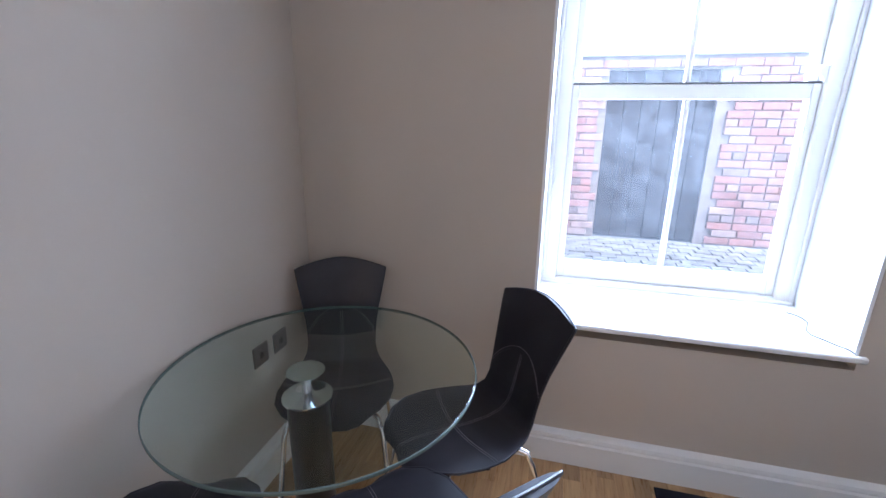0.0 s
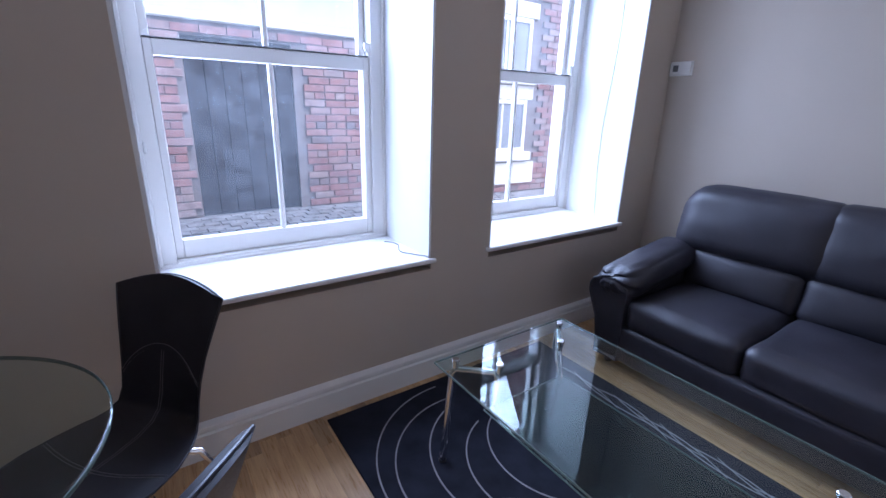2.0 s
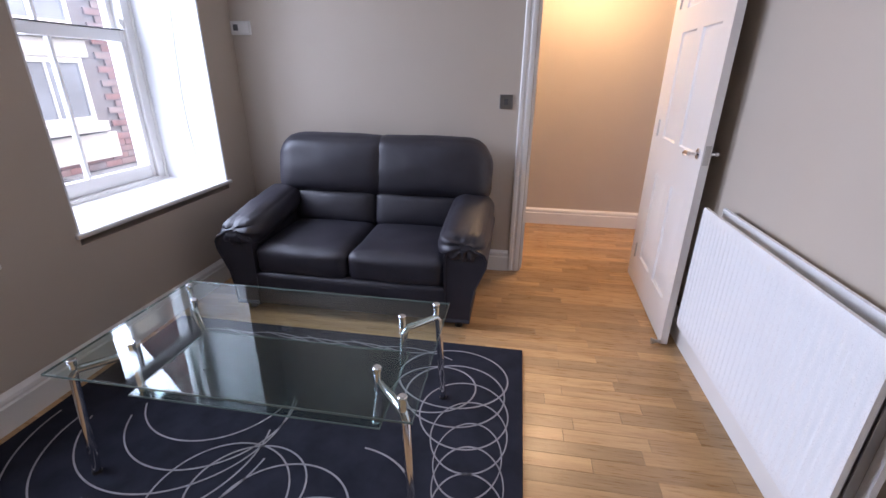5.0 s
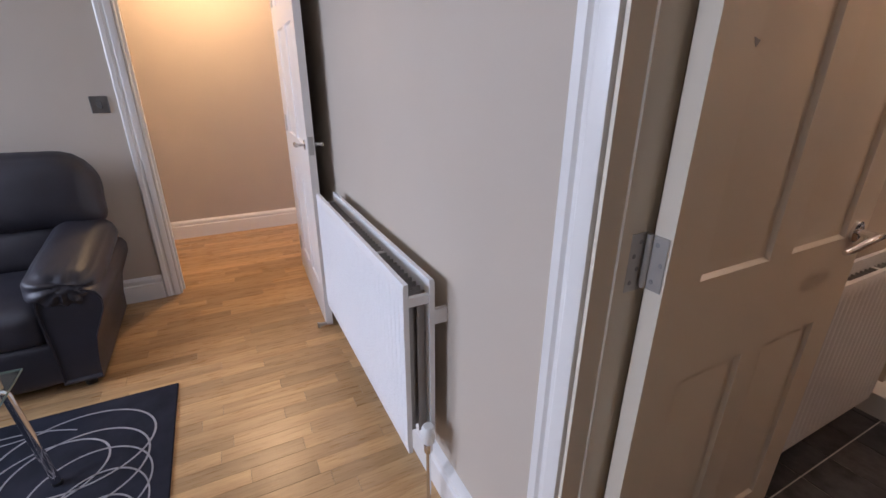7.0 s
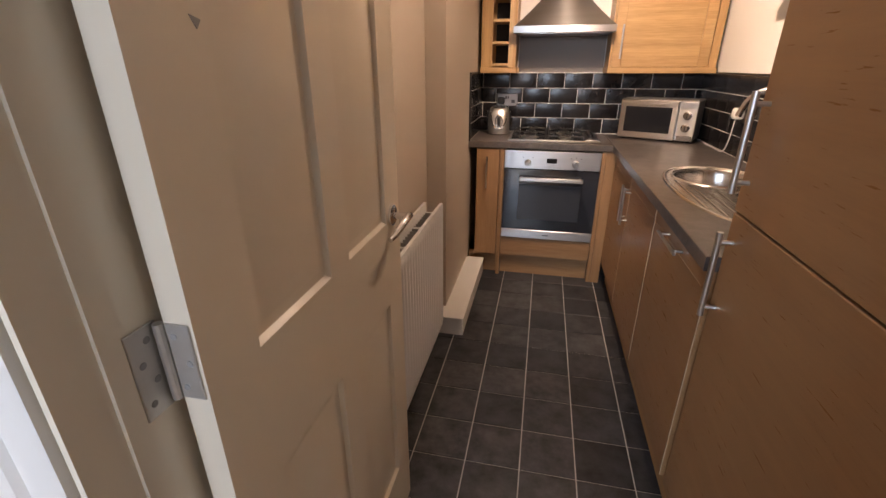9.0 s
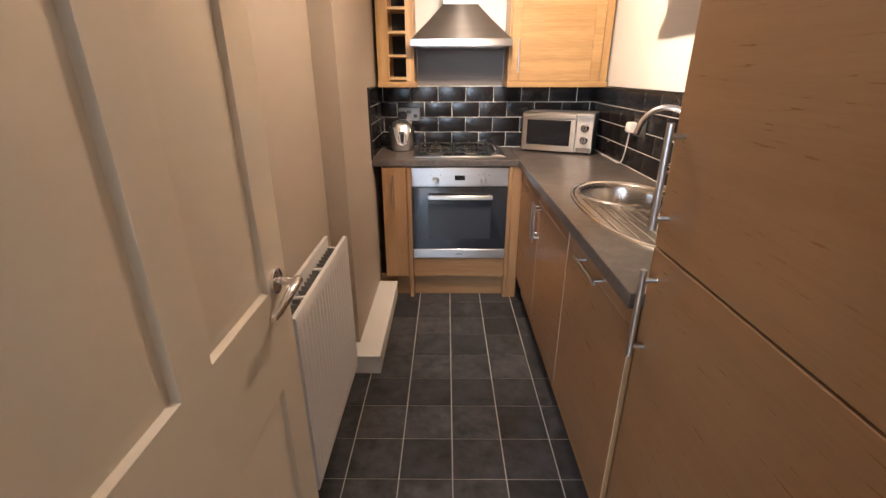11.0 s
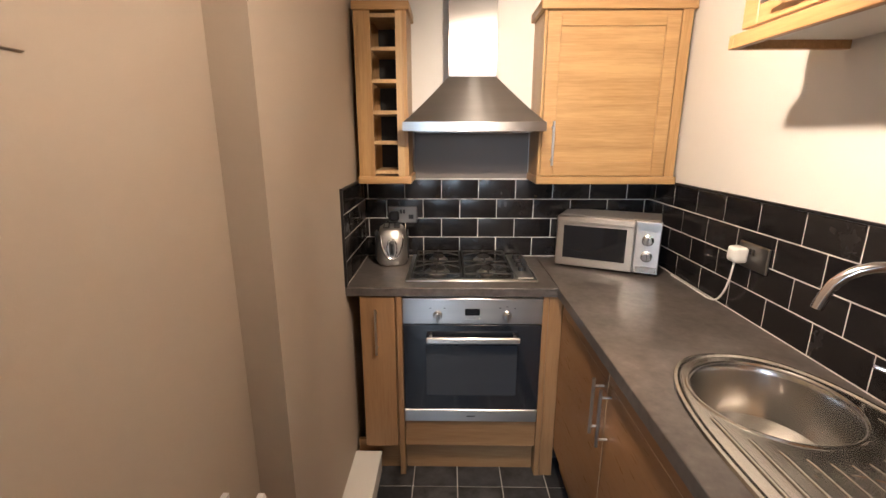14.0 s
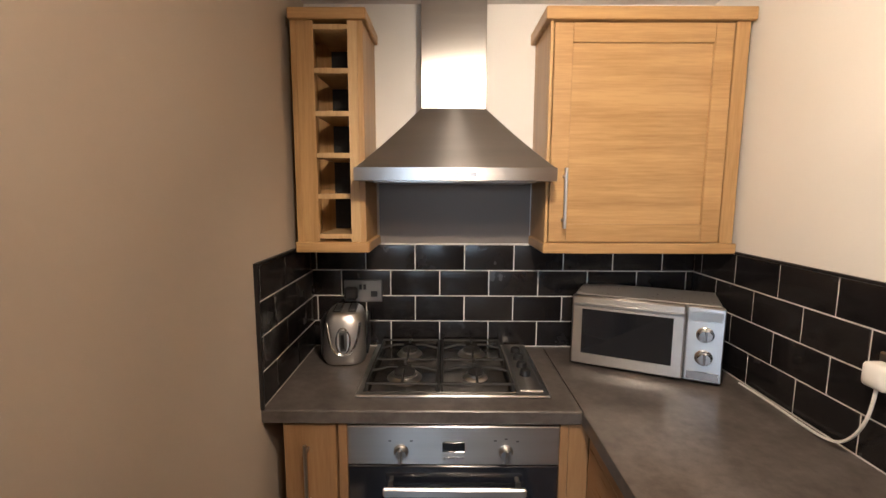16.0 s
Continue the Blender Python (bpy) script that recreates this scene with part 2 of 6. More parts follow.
def slate_worktop():
    m, t, b = material("grey_mottled_laminate", (0.1, 0.1, 0.1), 0.32)
    v = coords(t)
    a = noise_node(t, v, 8, 6, 0.7)
    c = noise_node(t, v, 38, 5, 0.65)
    both = t.nodes.new("ShaderNodeMath")
    both.operation = 'MULTIPLY_ADD'
    both.inputs[1].default_value = 0.4
    t.links.new(c, both.inputs[0])
    half = t.nodes.new("ShaderNodeMath")
    half.operation = 'MULTIPLY'
    half.inputs[1].default_value = 0.6
    t.links.new(a, half.inputs[0])
    t.links.new(half.outputs[0], both.inputs[2])
    t.links.new(ramp(t, both.outputs[0], ((0.34, (0.050, 0.043, 0.040)), (0.47, (0.088, 0.076, 0.069)), (0.60, (0.128, 0.112, 0.103)), (0.70, (0.175, 0.156, 0.144)))), b.inputs["Base Color"])
    b.inputs["Roughness"].default_value = 0.30
    return m


WORKTOP = slate_worktop()


def piece_material(name, stops, rough, relief, big=7.0, fine=60.0, islands=False, blotch=0.25):
    """Tiles, bricks and the like: each piece takes its own tone and its own blotches."""
    m, t, b = material(name, stops[0][1], rough)
    v0 = coords(t)
    src = t.nodes.new("ShaderNodeNewGeometry").outputs["Random Per Island"] if islands else t.nodes.new("ShaderNodeObjectInfo").outputs["Random"]
    base = ramp(t, src, stops)
    far = t.nodes.new("ShaderNodeMath")
    far.operation = 'MULTIPLY'
    far.inputs[1].default_value = 41.0
    t.links.new(src, far.inputs[0])
    shift = t.nodes.new("ShaderNodeVectorMath")
    shift.operation = 'ADD'
    t.links.new(v0, shift.inputs[0])
    t.links.new(far.outputs[0], shift.inputs[1])
    v = shift.outputs[0]
    blot = noise_node(t, v, big, 5, 0.65)
    mix = t.nodes.new("ShaderNodeMix")
    mix.data_type, mix.blend_type = 'RGBA', 'MULTIPLY'
    mix.inputs["Factor"].default_value = 1.0
    t.links.new(base, mix.inputs["A"])
    t.links.new(ramp(t, blot, ((0.3, (1 - 1.1 * blotch,) * 3), (0.7, (1 + blotch, 1 + 0.95 * blotch, 1 + 0.85 * blotch)))), mix.inputs["B"])
    t.links.new(mix.outputs["Result"], b.inputs["Base Color"])
    grain = noise_node(t, v, fine, 5)
    t.links.new(mapped(t, blot, rough - 0.08, rough + 0.12), b.inputs["Roughness"])
    bump(t, b, grain, relief)
    return m


FLOORTILE = piece_material("charcoal_vinyl_tile", ((0.0, (0.024, 0.026, 0.031)), (0.5, (0.038, 0.040, 0.046)), (1.0, (0.062, 0.063, 0.068))), 0.40, 0.35, big=12, blotch=0.75)
WALLTILE = piece_material("black_glazed_tile", ((0.0, (0.010, 0.009, 0.010)), (1.0, (0.018, 0.016, 0.016))), 0.20, 0.02, big=3)
BRICKS = ((0.0, (0.20, 0.10, 0.098)), (0.35, (0.27, 0.135, 0.125)), (0.65, (0.23, 0.155, 0.15)), (0.85, (0.28, 0.21, 0.20)), (1.0, (0.10, 0.078, 0.088)))
BRICK = piece_material("old_red_brick", BRICKS, 0.85, 0.6, big=12, fine=70)
BRICKFAR = piece_material("old_red_brick_far", BRICKS, 0.85, 0.6, big=12, fine=70, islands=True)
RUG = mottled("dark_blue_grey_rug_pile", (0.020, 0.021, 0.030), 0.25, 0.95, big=8, fine=420, relief=0.35, spec=0.1)
RUGLINE = mottled("silver_grey_rug_line", (0.30, 0.29, 0.30), 0.15, 0.9, big=20, fine=420, relief=0.8, spec=0.1)

# ---- mesh tools ----


def finish(name, bm, mat, sharp=35):
    me = bpy.data.meshes.new(name)
    bmesh.ops.recalc_face_normals(bm, faces=bm.faces)
    bm.to_mesh(me)
    bm.free()
    for p in me.polygons:
        p.use_smooth = True
    me.set_sharp_from_angle(angle=radians(sharp))
    me.materials.append(mat)
    return me


def part(name, bm, mat, parent, label="", sharp=35):
    ob = new(name, finish(name, bm, mat, sharp))
    ob.parent = parent
    if label:
        ob["label"] = label
    return ob


def thing(name, label, category, at=None, group=""):
    ob = new(name)
    ob.empty_display_size = 0.05
    if at is not None:
        ob.matrix_world = at
    return tagged(ob, label, category, group)


def solid(name, bm, mat, label, category, kind="", sharp=35):
    return tagged(new(name, finish(name, bm, mat, sharp)), label, category, "", kind)


def box(bm, x0, y0, z0, x1, y1, z1, bevel=0.0, segments=1):
    g = bmesh.ops.create_cube(bm, size=1.0)["verts"]
    for v in g:
        v.co = Vector(((x0 + x1) / 2 + v.co.x * (x1 - x0), (y0 + y1) / 2 + v.co.y * (y1 - y0), (z0 + z1) / 2 + v.co.z * (z1 - z0)))
    if bevel:
        edges = list({e for v in g for e in v.link_edges})
        bmesh.ops.bevel(bm, geom=edges, offset=bevel, segments=segments, profile=0.5, affect='EDGES')
    return bm


def boxes(*dims, bevel=0.0):
    bm = bmesh.new()
    for d in dims:
        box(bm, *d, bevel=bevel)
    return bm


def tube(bm, points, r, sides=12, closed=False, flat=1.0):
    """A round bar along points."""
    pts = [Vector(p) for p in points]
    n = len(pts)
    rings = []
    up = Vector((0, 0, 1))
    for i, p in enumerate(pts):
        if closed:
            d = pts[(i + 1) % n] - pts[i - 1]
        else:
            d = pts[min(i + 1, n - 1)] - pts[max(i - 1, 0)]
        d.normalize()
        if abs(d.dot(up)) > 0.95:
            up = Vector((1, 0, 0)) if abs(d.x) < 0.9 else Vector((0, 1, 0))
        side = d.cross(up).normalized()
        top = side.cross(d)
        rad = r[i] if isinstance(r, (list, tuple)) else r
        rings.append([bm.verts.new(p + side * (rad * math.cos(a)) + top * (rad * flat * math.sin(a))) for a in (2 * math.pi * k / sides for k in range(sides))])
        up = top
    for i in range(n if closed else n - 1):
        a, b = rings[i], rings[(i + 1) % n]
        for k in range(sides):
            bm.faces.new((a[k], a[(k + 1) % sides], b[(k + 1) % sides], b[k]))
    if not closed:
        bm.faces.new(rings[0][::-1])
        bm.faces.new(rings[-1])
    return bm


def lathe(bm, profile, sides=32, at=(0, 0, 0), m=None):
    """Turn (radius, height) pairs round the z axis."""
    m = m or Matrix.Translation(at)
    rings = []
    for r, z in profile:
        if r < 1e-5:
            rings.append([bm.verts.new(m @ Vector((0, 0, z)))])
        else:
            rings.append([bm.verts.new(m @ Vector((r * math.cos(2 * math.pi * k / sides), r * math.sin(2 * math.pi * k / sides), z))) for k in range(sides)])
    for a, b in zip(rings, rings[1:]):
        for k in range(sides):
            f = [a[k % len(a)], a[(k + 1) % len(a)], b[(k + 1) % len(b)], b[k % len(b)]]
            f = list(dict.fromkeys(f))
            if len(f) > 2:
                bm.faces.new(f)
    return bm


def arc(centre, r, a0, a1, n, u, v):
    c, u, v = Vector(centre), Vector(u), Vector(v)
    return [c + u * (r * math.cos(radians(a0 + (a1 - a0) * k / n))) + v * (r * math.sin(radians(a0 + (a1 - a0) * k / n))) for k in range(n + 1)]


def cushion(bm, half, r, bulge=(0, 0, 0), m=None, cuts=14, crease=0.0, seed=0.0):
    """A soft rounded block of half sizes, with its faces swollen by bulge and faint creases."""
    first = len(bm.verts)
    g = bmesh.ops.create_cube(bm, size=2.0)["verts"]
    edges = list({e for v in g for e in v.link_edges})
    bmesh.ops.subdivide_edges(bm, edges=edges, cuts=cuts, use_grid_fill=True)
    verts = list(bm.verts)[first:]
    h = Vector(half)
    m = m or Matrix()
    for v in verts:
        c = v.co.copy()
        q = Vector((c.x * h.x, c.y * h.y, c.z * h.z))
        inner = Vector((max(-(h[k] - r), min(h[k] - r, q[k])) for k in range(3)))
        d = q - inner
        if d.length > 1e-6:
            d = d.normalized() * r
        p = inner + d
        for k in range(3):
            o1, o2 = (k + 1) % 3, (k + 2) % 3
            w = max(0, 1 - c[o1] ** 2) * max(0, 1 - c[o2] ** 2)
            p[k] += bulge[k] * w * c[k]
        if crease:
            s = noise.noise(Vector((p.x * 9 + seed, p.y * 9, p.z * 9))) + 0.5 * noise.noise(Vector((p.x * 23, p.y * 23 + seed, p.z * 23)))
            p += (d.normalized() if d.length > 1e-6 else Vector((0, 0, 0))) * s * crease
        v.co = m @ p
    return bm


def extrude_outline(bm, pts, z0, z1):
    """A prism over a flat outline."""
    a = [bm.verts.new((x, y, z0)) for x, y in pts]
    b = [bm.verts.new((x, y, z1)) for x, y in pts]
    bm.faces.new(a[::-1])
    bm.faces.new(b)
    for k in range(len(a)):
        j = (k + 1) % len(a)
        bm.faces.new((a[k], a[j], b[j], b[k]))
    return bm

# ---- the plan ----
WEST, EAST, NORTH, SOUTH = -0.67, 3.30, 1.985, -0.975
K_WEST, K_EAST, K_PIER, K_NORTH, K_SOUTH, PIER_Y = -0.76, 0.80, 0.70, -1.10, -4.12, -2.905
TOP, K_TOP, HALL_X, HALL_TOP = 2.70, 2.19, 4.50, 2.42
WIN = ((0.345, 1.475), (1.845, 2.985))
SILL, HEAD = 0.635, 2.42
OUT = 2.62
DOOR_E = (-0.90, -0.08)
DOOR_K = (-0.125, 0.648)
LINTEL = 2.04
WT = 0.93

# ---- walls ----
solid("wall_north", boxes(
    (WEST - 0.2, NORTH, -0.05, EAST + 0.12, OUT, SILL - 0.03),
    (WEST - 0.2, NORTH, HEAD, EAST + 0.12, OUT, TOP),
    (WEST - 0.2, NORTH, SILL - 0.03, WIN[0][0], OUT, HEAD),
    (WIN[0][1], NORTH, SILL - 0.03, WIN[1][0], OUT, HEAD),
    (WIN[1][1], NORTH, SILL - 0.03, EAST + 0.12, OUT, HEAD)), PAINT, "taupe painted thick wall with two deep window openings", "wall", "structure")
solid("wall_west", boxes((WEST - 0.2, SOUTH - 0.125, -0.05, WEST, NORTH, TOP)), PAINT, "taupe painted plain wall beside the dining table", "wall", "structure")
solid("wall_east", boxes(
    (EAST, DOOR_E[1], -0.05, EAST + 0.12, NORTH, TOP),
    (EAST, DOOR_E[0], LINTEL, EAST + 0.12, DOOR_E[1], TOP),
    (EAST, SOUTH - 0.125, -0.05, EAST + 0.12, DOOR_E[0], TOP)), PAINT, "taupe painted wall behind the sofa with a doorway", "wall", "structure")
solid("wall_south", boxes(
    (DOOR_K[1], K_NORTH, -0.05, EAST, SOUTH, TOP),
    (DOOR_K[0], K_NORTH, LINTEL, DOOR_K[1], SOUTH, TOP),
    (WEST, K_NORTH, -0.05, DOOR_K[0], SOUTH, TOP)), PAINT, "taupe painted wall with radiator and kitchen doorway", "wall", "structure")
solid("ceiling", boxes((WEST, SOUTH, TOP, EAST, NORTH, TOP + 0.1)), CEILING, "plain white painted ceiling of the living room", "ceiling", "structure")
solid("kitchen_wall_east", boxes((K_EAST, K_SOUTH - 0.1, -0.05, K_EAST + 0.1, K_NORTH, K_TOP),
                                 (K_PIER, K_SOUTH, 0.0, K_EAST, PIER_Y, K_TOP)), PAINT, "taupe painted kitchen wall with a shallow projecting pier", "wall", "structure")
solid("kitchen_wall_south", boxes((K_WEST, K_SOUTH - 0.1, -0.05, K_EAST, K_SOUTH, K_TOP)), CREAM, "cream painted kitchen end wall above black tiles", "wall", "structure")
solid("kitchen_wall_west", boxes((K_WEST - 0.1, K_SOUTH - 0.1, -0.05, K_WEST, K_NORTH, K_TOP)), CREAM, "cream painted kitchen wall above black tiles", "wall", "structure")
solid("kitchen_ceiling", boxes((K_WEST - 0.1, K_SOUTH - 0.1, K_TOP, K_EAST + 0.1, K_NORTH, K_TOP + 0.1)), CEILING, "low white painted kitchen ceiling", "ceiling", "structure")
solid("hall_wall", boxes((HALL_X, -2.2, -0.05, HALL_X + 0.1, 1.5, HALL_TOP),
                         (EAST + 0.12, -2.3, -0.05, HALL_X + 0.1, -2.2, HALL_TOP),
                         (EAST + 0.12, 1.5, -0.05, HALL_X + 0.1, 1.6, HALL_TOP)), PAINT, "taupe painted hall wall lit by a warm lamp", "wall", "structure")
solid("hall_ceiling", boxes((EAST + 0.12, -2.3, HALL_TOP, HALL_X + 0.1, 1.6, HALL_TOP + 0.1)), CEILING, "white painted hall ceiling", "ceiling", "structure")

# reveals, lined in white
for k, (a, b) in enumerate(WIN):
    reveal = tagged(new("reveal_%d" % (k + 1)), "white painted deep window reveal", "reveal", "", "structure")
    for dims in ((a, NORTH + 0.003, SILL, a + 0.012, 2.44, HEAD - 0.012), (b - 0.012, NORTH + 0.003, SILL, b, 2.44, HEAD - 0.012), (a, NORTH + 0.003, HEAD - 0.012, b, 2.44, HEAD)):
        part("side", boxes(dims), REVEAL, reveal)
    bm = boxes((a - 0.022, NORTH - 0.022, SILL + 0.007, b + 0.022, NORTH, SILL + 0.03), bevel=0.005)
    box(bm, a + 0.0125, NORTH - 0.004, SILL + 0.001, b - 0.0125, 2.445, SILL + 0.0298)
    solid("window_sill_%d" % (k + 1), bm, GLOSS, "white gloss painted deep window sill", "window sill", "structure")


def skirting(name, runs, label):
    """Moulded white skirting along straight runs: start, end, the side it faces."""
    bm = bmesh.new()
    prof = ((0.0, 0.0), (0.030, 0.0), (0.030, 0.108), (0.022, 0.114), (0.022, 0.121), (0.027, 0.126), (0.024, 0.140), (0.008, 0.152), (0.0, 0.155))
    for (x0, y0), (x1, y1), (nx, ny) in runs:
        a = [bm.verts.new((x0 + nx * d, y0 + ny * d, z)) for d, z in prof]
        b = [bm.verts.new((x1 + nx * d, y1 + ny * d, z)) for d, z in prof]
        for k in range(len(prof) - 1):
            bm.faces.new((a[k], a[k + 1], b[k + 1], b[k]))
        bm.faces.new(a)
        bm.faces.new(b[::-1])
    return solid(name, bm, GLOSS, label, "skirting board", "structure", 30)


skirting("baseboard_north", [((WEST, NORTH), (EAST, NORTH), (0, -1))], "white moulded skirting board below the windows")
skirting("baseboard_east", [((EAST, 0.005), (EAST, NORTH - 0.031), (-1, 0))], "white moulded skirting board behind the sofa")
skirting("baseboard_west", [((WEST, SOUTH), (WEST, NORTH - 0.031), (1, 0))], "white moulded skirting board beside the table")
skirting("baseboard_south", [((0.761, SOUTH), (EAST, SOUTH), (0, 1)), ((WEST + 0.031, SOUTH), (-0.212, SOUTH), (0, 1))], "white moulded skirting board under the radiator")
skirting("baseboard_hall", [((HALL_X, -2.2), (HALL_X, 1.5), (-1, 0))], "white moulded skirting board in the hall")


def casing(name, axis, at, side, lo, hi, top, label, legs=(1, 1)):
    """Moulded architrave round an opening in a wall plane."""
    bm = bmesh.new()
    prof = ((0.0, 0.0), (0.0, 0.012), (0.014, 0.018), (0.030, 0.018), (0.036, 0.013), (0.046, 0.013), (0.052, 0.020), (0.070, 0.022), (0.078, 0.016), (0.078, 0.0))

    def place(u, d, z):
        return (u, at + side * d, z) if axis == "x" else (at + side * d, u, z)
    for use, edge, out in ((legs[0], lo, -1), (legs[1], hi, 1)):
        if not use:
            continue
        a = [bm.verts.new(place(edge + out * (0.005 + w), d, 0.0)) for w, d in prof]
        b = [bm.verts.new(place(edge + out * (0.005 + w), d, top + 0.005 + w)) for w, d in prof]
        for k in range(len(prof) - 1):
            bm.faces.new((a[k], a[k + 1], b[k + 1], b[k]))
        bm.faces.new(a)
    a = [bm.verts.new(place(lo - 0.005 - w, d, top + 0.005 + w)) for w, d in prof]
    b = [bm.verts.new(place(hi + 0.005 + w, d, top + 0.005 + w)) for w, d in prof]
    for k in range(len(prof) - 1):
        bm.faces.new((a[k], a[k + 1], b[k + 1], b[k]))
    return solid(name, bm, GLOSS, label, "architrave", "structure", 30)


casing("trim_kitchen_door", "x", SOUTH, 1, DOOR_K[0], DOOR_K[1], LINTEL, "white moulded architrave round the kitchen doorway")
casing("trim_hall_door", "y", EAST, -1, DOOR_E[0], DOOR_E[1], LINTEL, "white moulded architrave round the hall doorway", (0, 1))
lining = tagged(new("door_lining_kitchen"), "off-white painted door lining with a planted stop", "door frame", "", "structure")
for dims in ((DOOR_K[1] - 0.007, K_NORTH - 0.004, 0, DOOR_K[1] + 0.001, SOUTH + 0.004, LINTEL),
    (DOOR_K[0] - 0.001, K_NORTH - 0.004, 0, DOOR_K[0] + 0.007, SOUTH + 0.004, LINTEL),
    (DOOR_K[1] - 0.012, SOUTH - 0.070, 0, DOOR_K[1] - 0.007, SOUTH - 0.046, LINTEL),
    (DOOR_K[0] + 0.007, SOUTH - 0.070, 0, DOOR_K[0] + 0.017, SOUTH - 0.046, LINTEL),
    (DOOR_K[0] + 0.0075, K_NORTH - 0.004, LINTEL - 0.007, DOOR_K[1] - 0.0075, SOUTH + 0.004, LINTEL + 0.001)):
    part("board", boxes(dims), DOORPAINT, lining)
lining = tagged(new("door_lining_hall"), "white painted door lining of the hall doorway", "door frame", "", "structure")
for dims in ((EAST - 0.004, DOOR_E[1] - 0.007, 0, EAST + 0.124, DOOR_E[1] + 0.001, LINTEL),
    (EAST + 0.05, DOOR_E[1] - 0.020, 0, EAST + 0.08, DOOR_E[1] - 0.0072, LINTEL),
    (EAST - 0.004, DOOR_E[0] - 0.001, 0, EAST + 0.124, DOOR_E[0] + 0.007, LINTEL),
    (EAST - 0.004, DOOR_E[0] + 0.0075, LINTEL - 0.007, EAST + 0.124, DOOR_E[1] - 0.0075, LINTEL + 0.001)):
    part("board", boxes(dims), GLOSS, lining)

# ---- windows ----


def sash_window(name, a, b):
    win = tagged(new(name), "white painted timber sliding sash window with four panes", "window", "", "structure")
    y0, y1 = 2.445, 2.60
    bm = boxes((a, y0, SILL, a + 0.085, y1, HEAD), (b - 0.085, y0, SILL, b, y1, HEAD), (a + 0.085, y0, HEAD - 0.07, b - 0.085, y1, HEAD),
               (a + 0.085, y0 - 0.012, SILL + 0.02, b - 0.085, y1, SILL + 0.055), (a + 0.02, y0 - 0.02, SILL + 0.025, b - 0.02, y0, SILL + 0.043), bevel=0.003)
    box(bm, a + 0.012, y0 - 0.012, SILL + 0.03, a + 0.03, y0, HEAD, bevel=0.004)
    box(bm, b - 0.03, y0 - 0.012, SILL + 0.03, b - 0.012, y0, HEAD, bevel=0.004)
    part("window_frame", bm, GLOSS, win)
    mid = (a + b) / 2
    for nm, yy, z0, z1, low, high in (("lower_sash", 2.465, SILL + 0.055, 1.600, 0.085, 0.062), ("upper_sash", 2.515, 1.555, HEAD - 0.07, 0.045, 0.055)):
        g0, g1 = z0 + low, z1 - high
        bm = boxes((a + 0.085, yy, z0, a + 0.118, yy + 0.042, z1), (b - 0.118, yy, z0, b - 0.085, yy + 0.042, z1),
                   (a + 0.118, yy, z0, b - 0.118, yy + 0.042, g0), (a + 0.118, yy, g1, b - 0.118, yy + 0.042, z1),
                   (mid - 0.011, yy + 0.004, g0, mid + 0.011, yy + 0.038, g1), bevel=0.004)
        sash = part(nm, bm, GLOSS, win, "white painted sash frame")
        for x0, x1 in ((a + 0.116, mid - 0.009), (mid + 0.009, b - 0.116)):
            pane = part("pane", boxes((x0, yy + 0.020, g0 - 0.004, x1, yy + 0.023, g1 + 0.004)), PANE, sash, "slightly dirty clear glass pane with added glare haze")
            pane.visible_shadow = False
    # horns, fastener and stop block
    for x0 in (a + 0.085, b - 0.115):
        bm = bmesh.new()
        side = 1 if x0 < mid else -1
        o = [(0, 0), (0.03, 0), (0.03, -0.02), (0.024, -0.035), (0.012, -0.042), (0.006, -0.06), (0, -0.065)]
        v0 = [bm.verts.new((x0 + (u if side > 0 else 0.03 - u), 2.452, 1.60 + 0.065 + w)) for u, w in o]
        v1 = [bm.verts.new((x0 + (u if side > 0 else 0.03 - u), 2.464, 1.60 + 0.065 + w)) for u, w in o]
        bm.faces.new(v0)
        bm.faces.new(v1[::-1])
        for k in range(len(o)):
            j = (k + 1) % len(o)
            bm.faces.new((v0[k], v0[j], v1[j], v1[k]))
        part("sash_horn", bm, GLOSS, win)
    part("draught_strip", boxes((a + 0.088, 2.462, 1.601, b - 0.088, 2.513, 1.607), bevel=0.002), GREYPL, win, "dark grey strip along the meeting rail")
    part("sash_stop", boxes((a + 0.03, 2.437, 1.16, a + 0.042, 2.446, 1.205), bevel=0.003), WHITEPL, win, "small white plastic stop")
    return win


sash_window("window_1", *WIN[0])
sash_window("window_2", *WIN[1])

# ---- doors ----


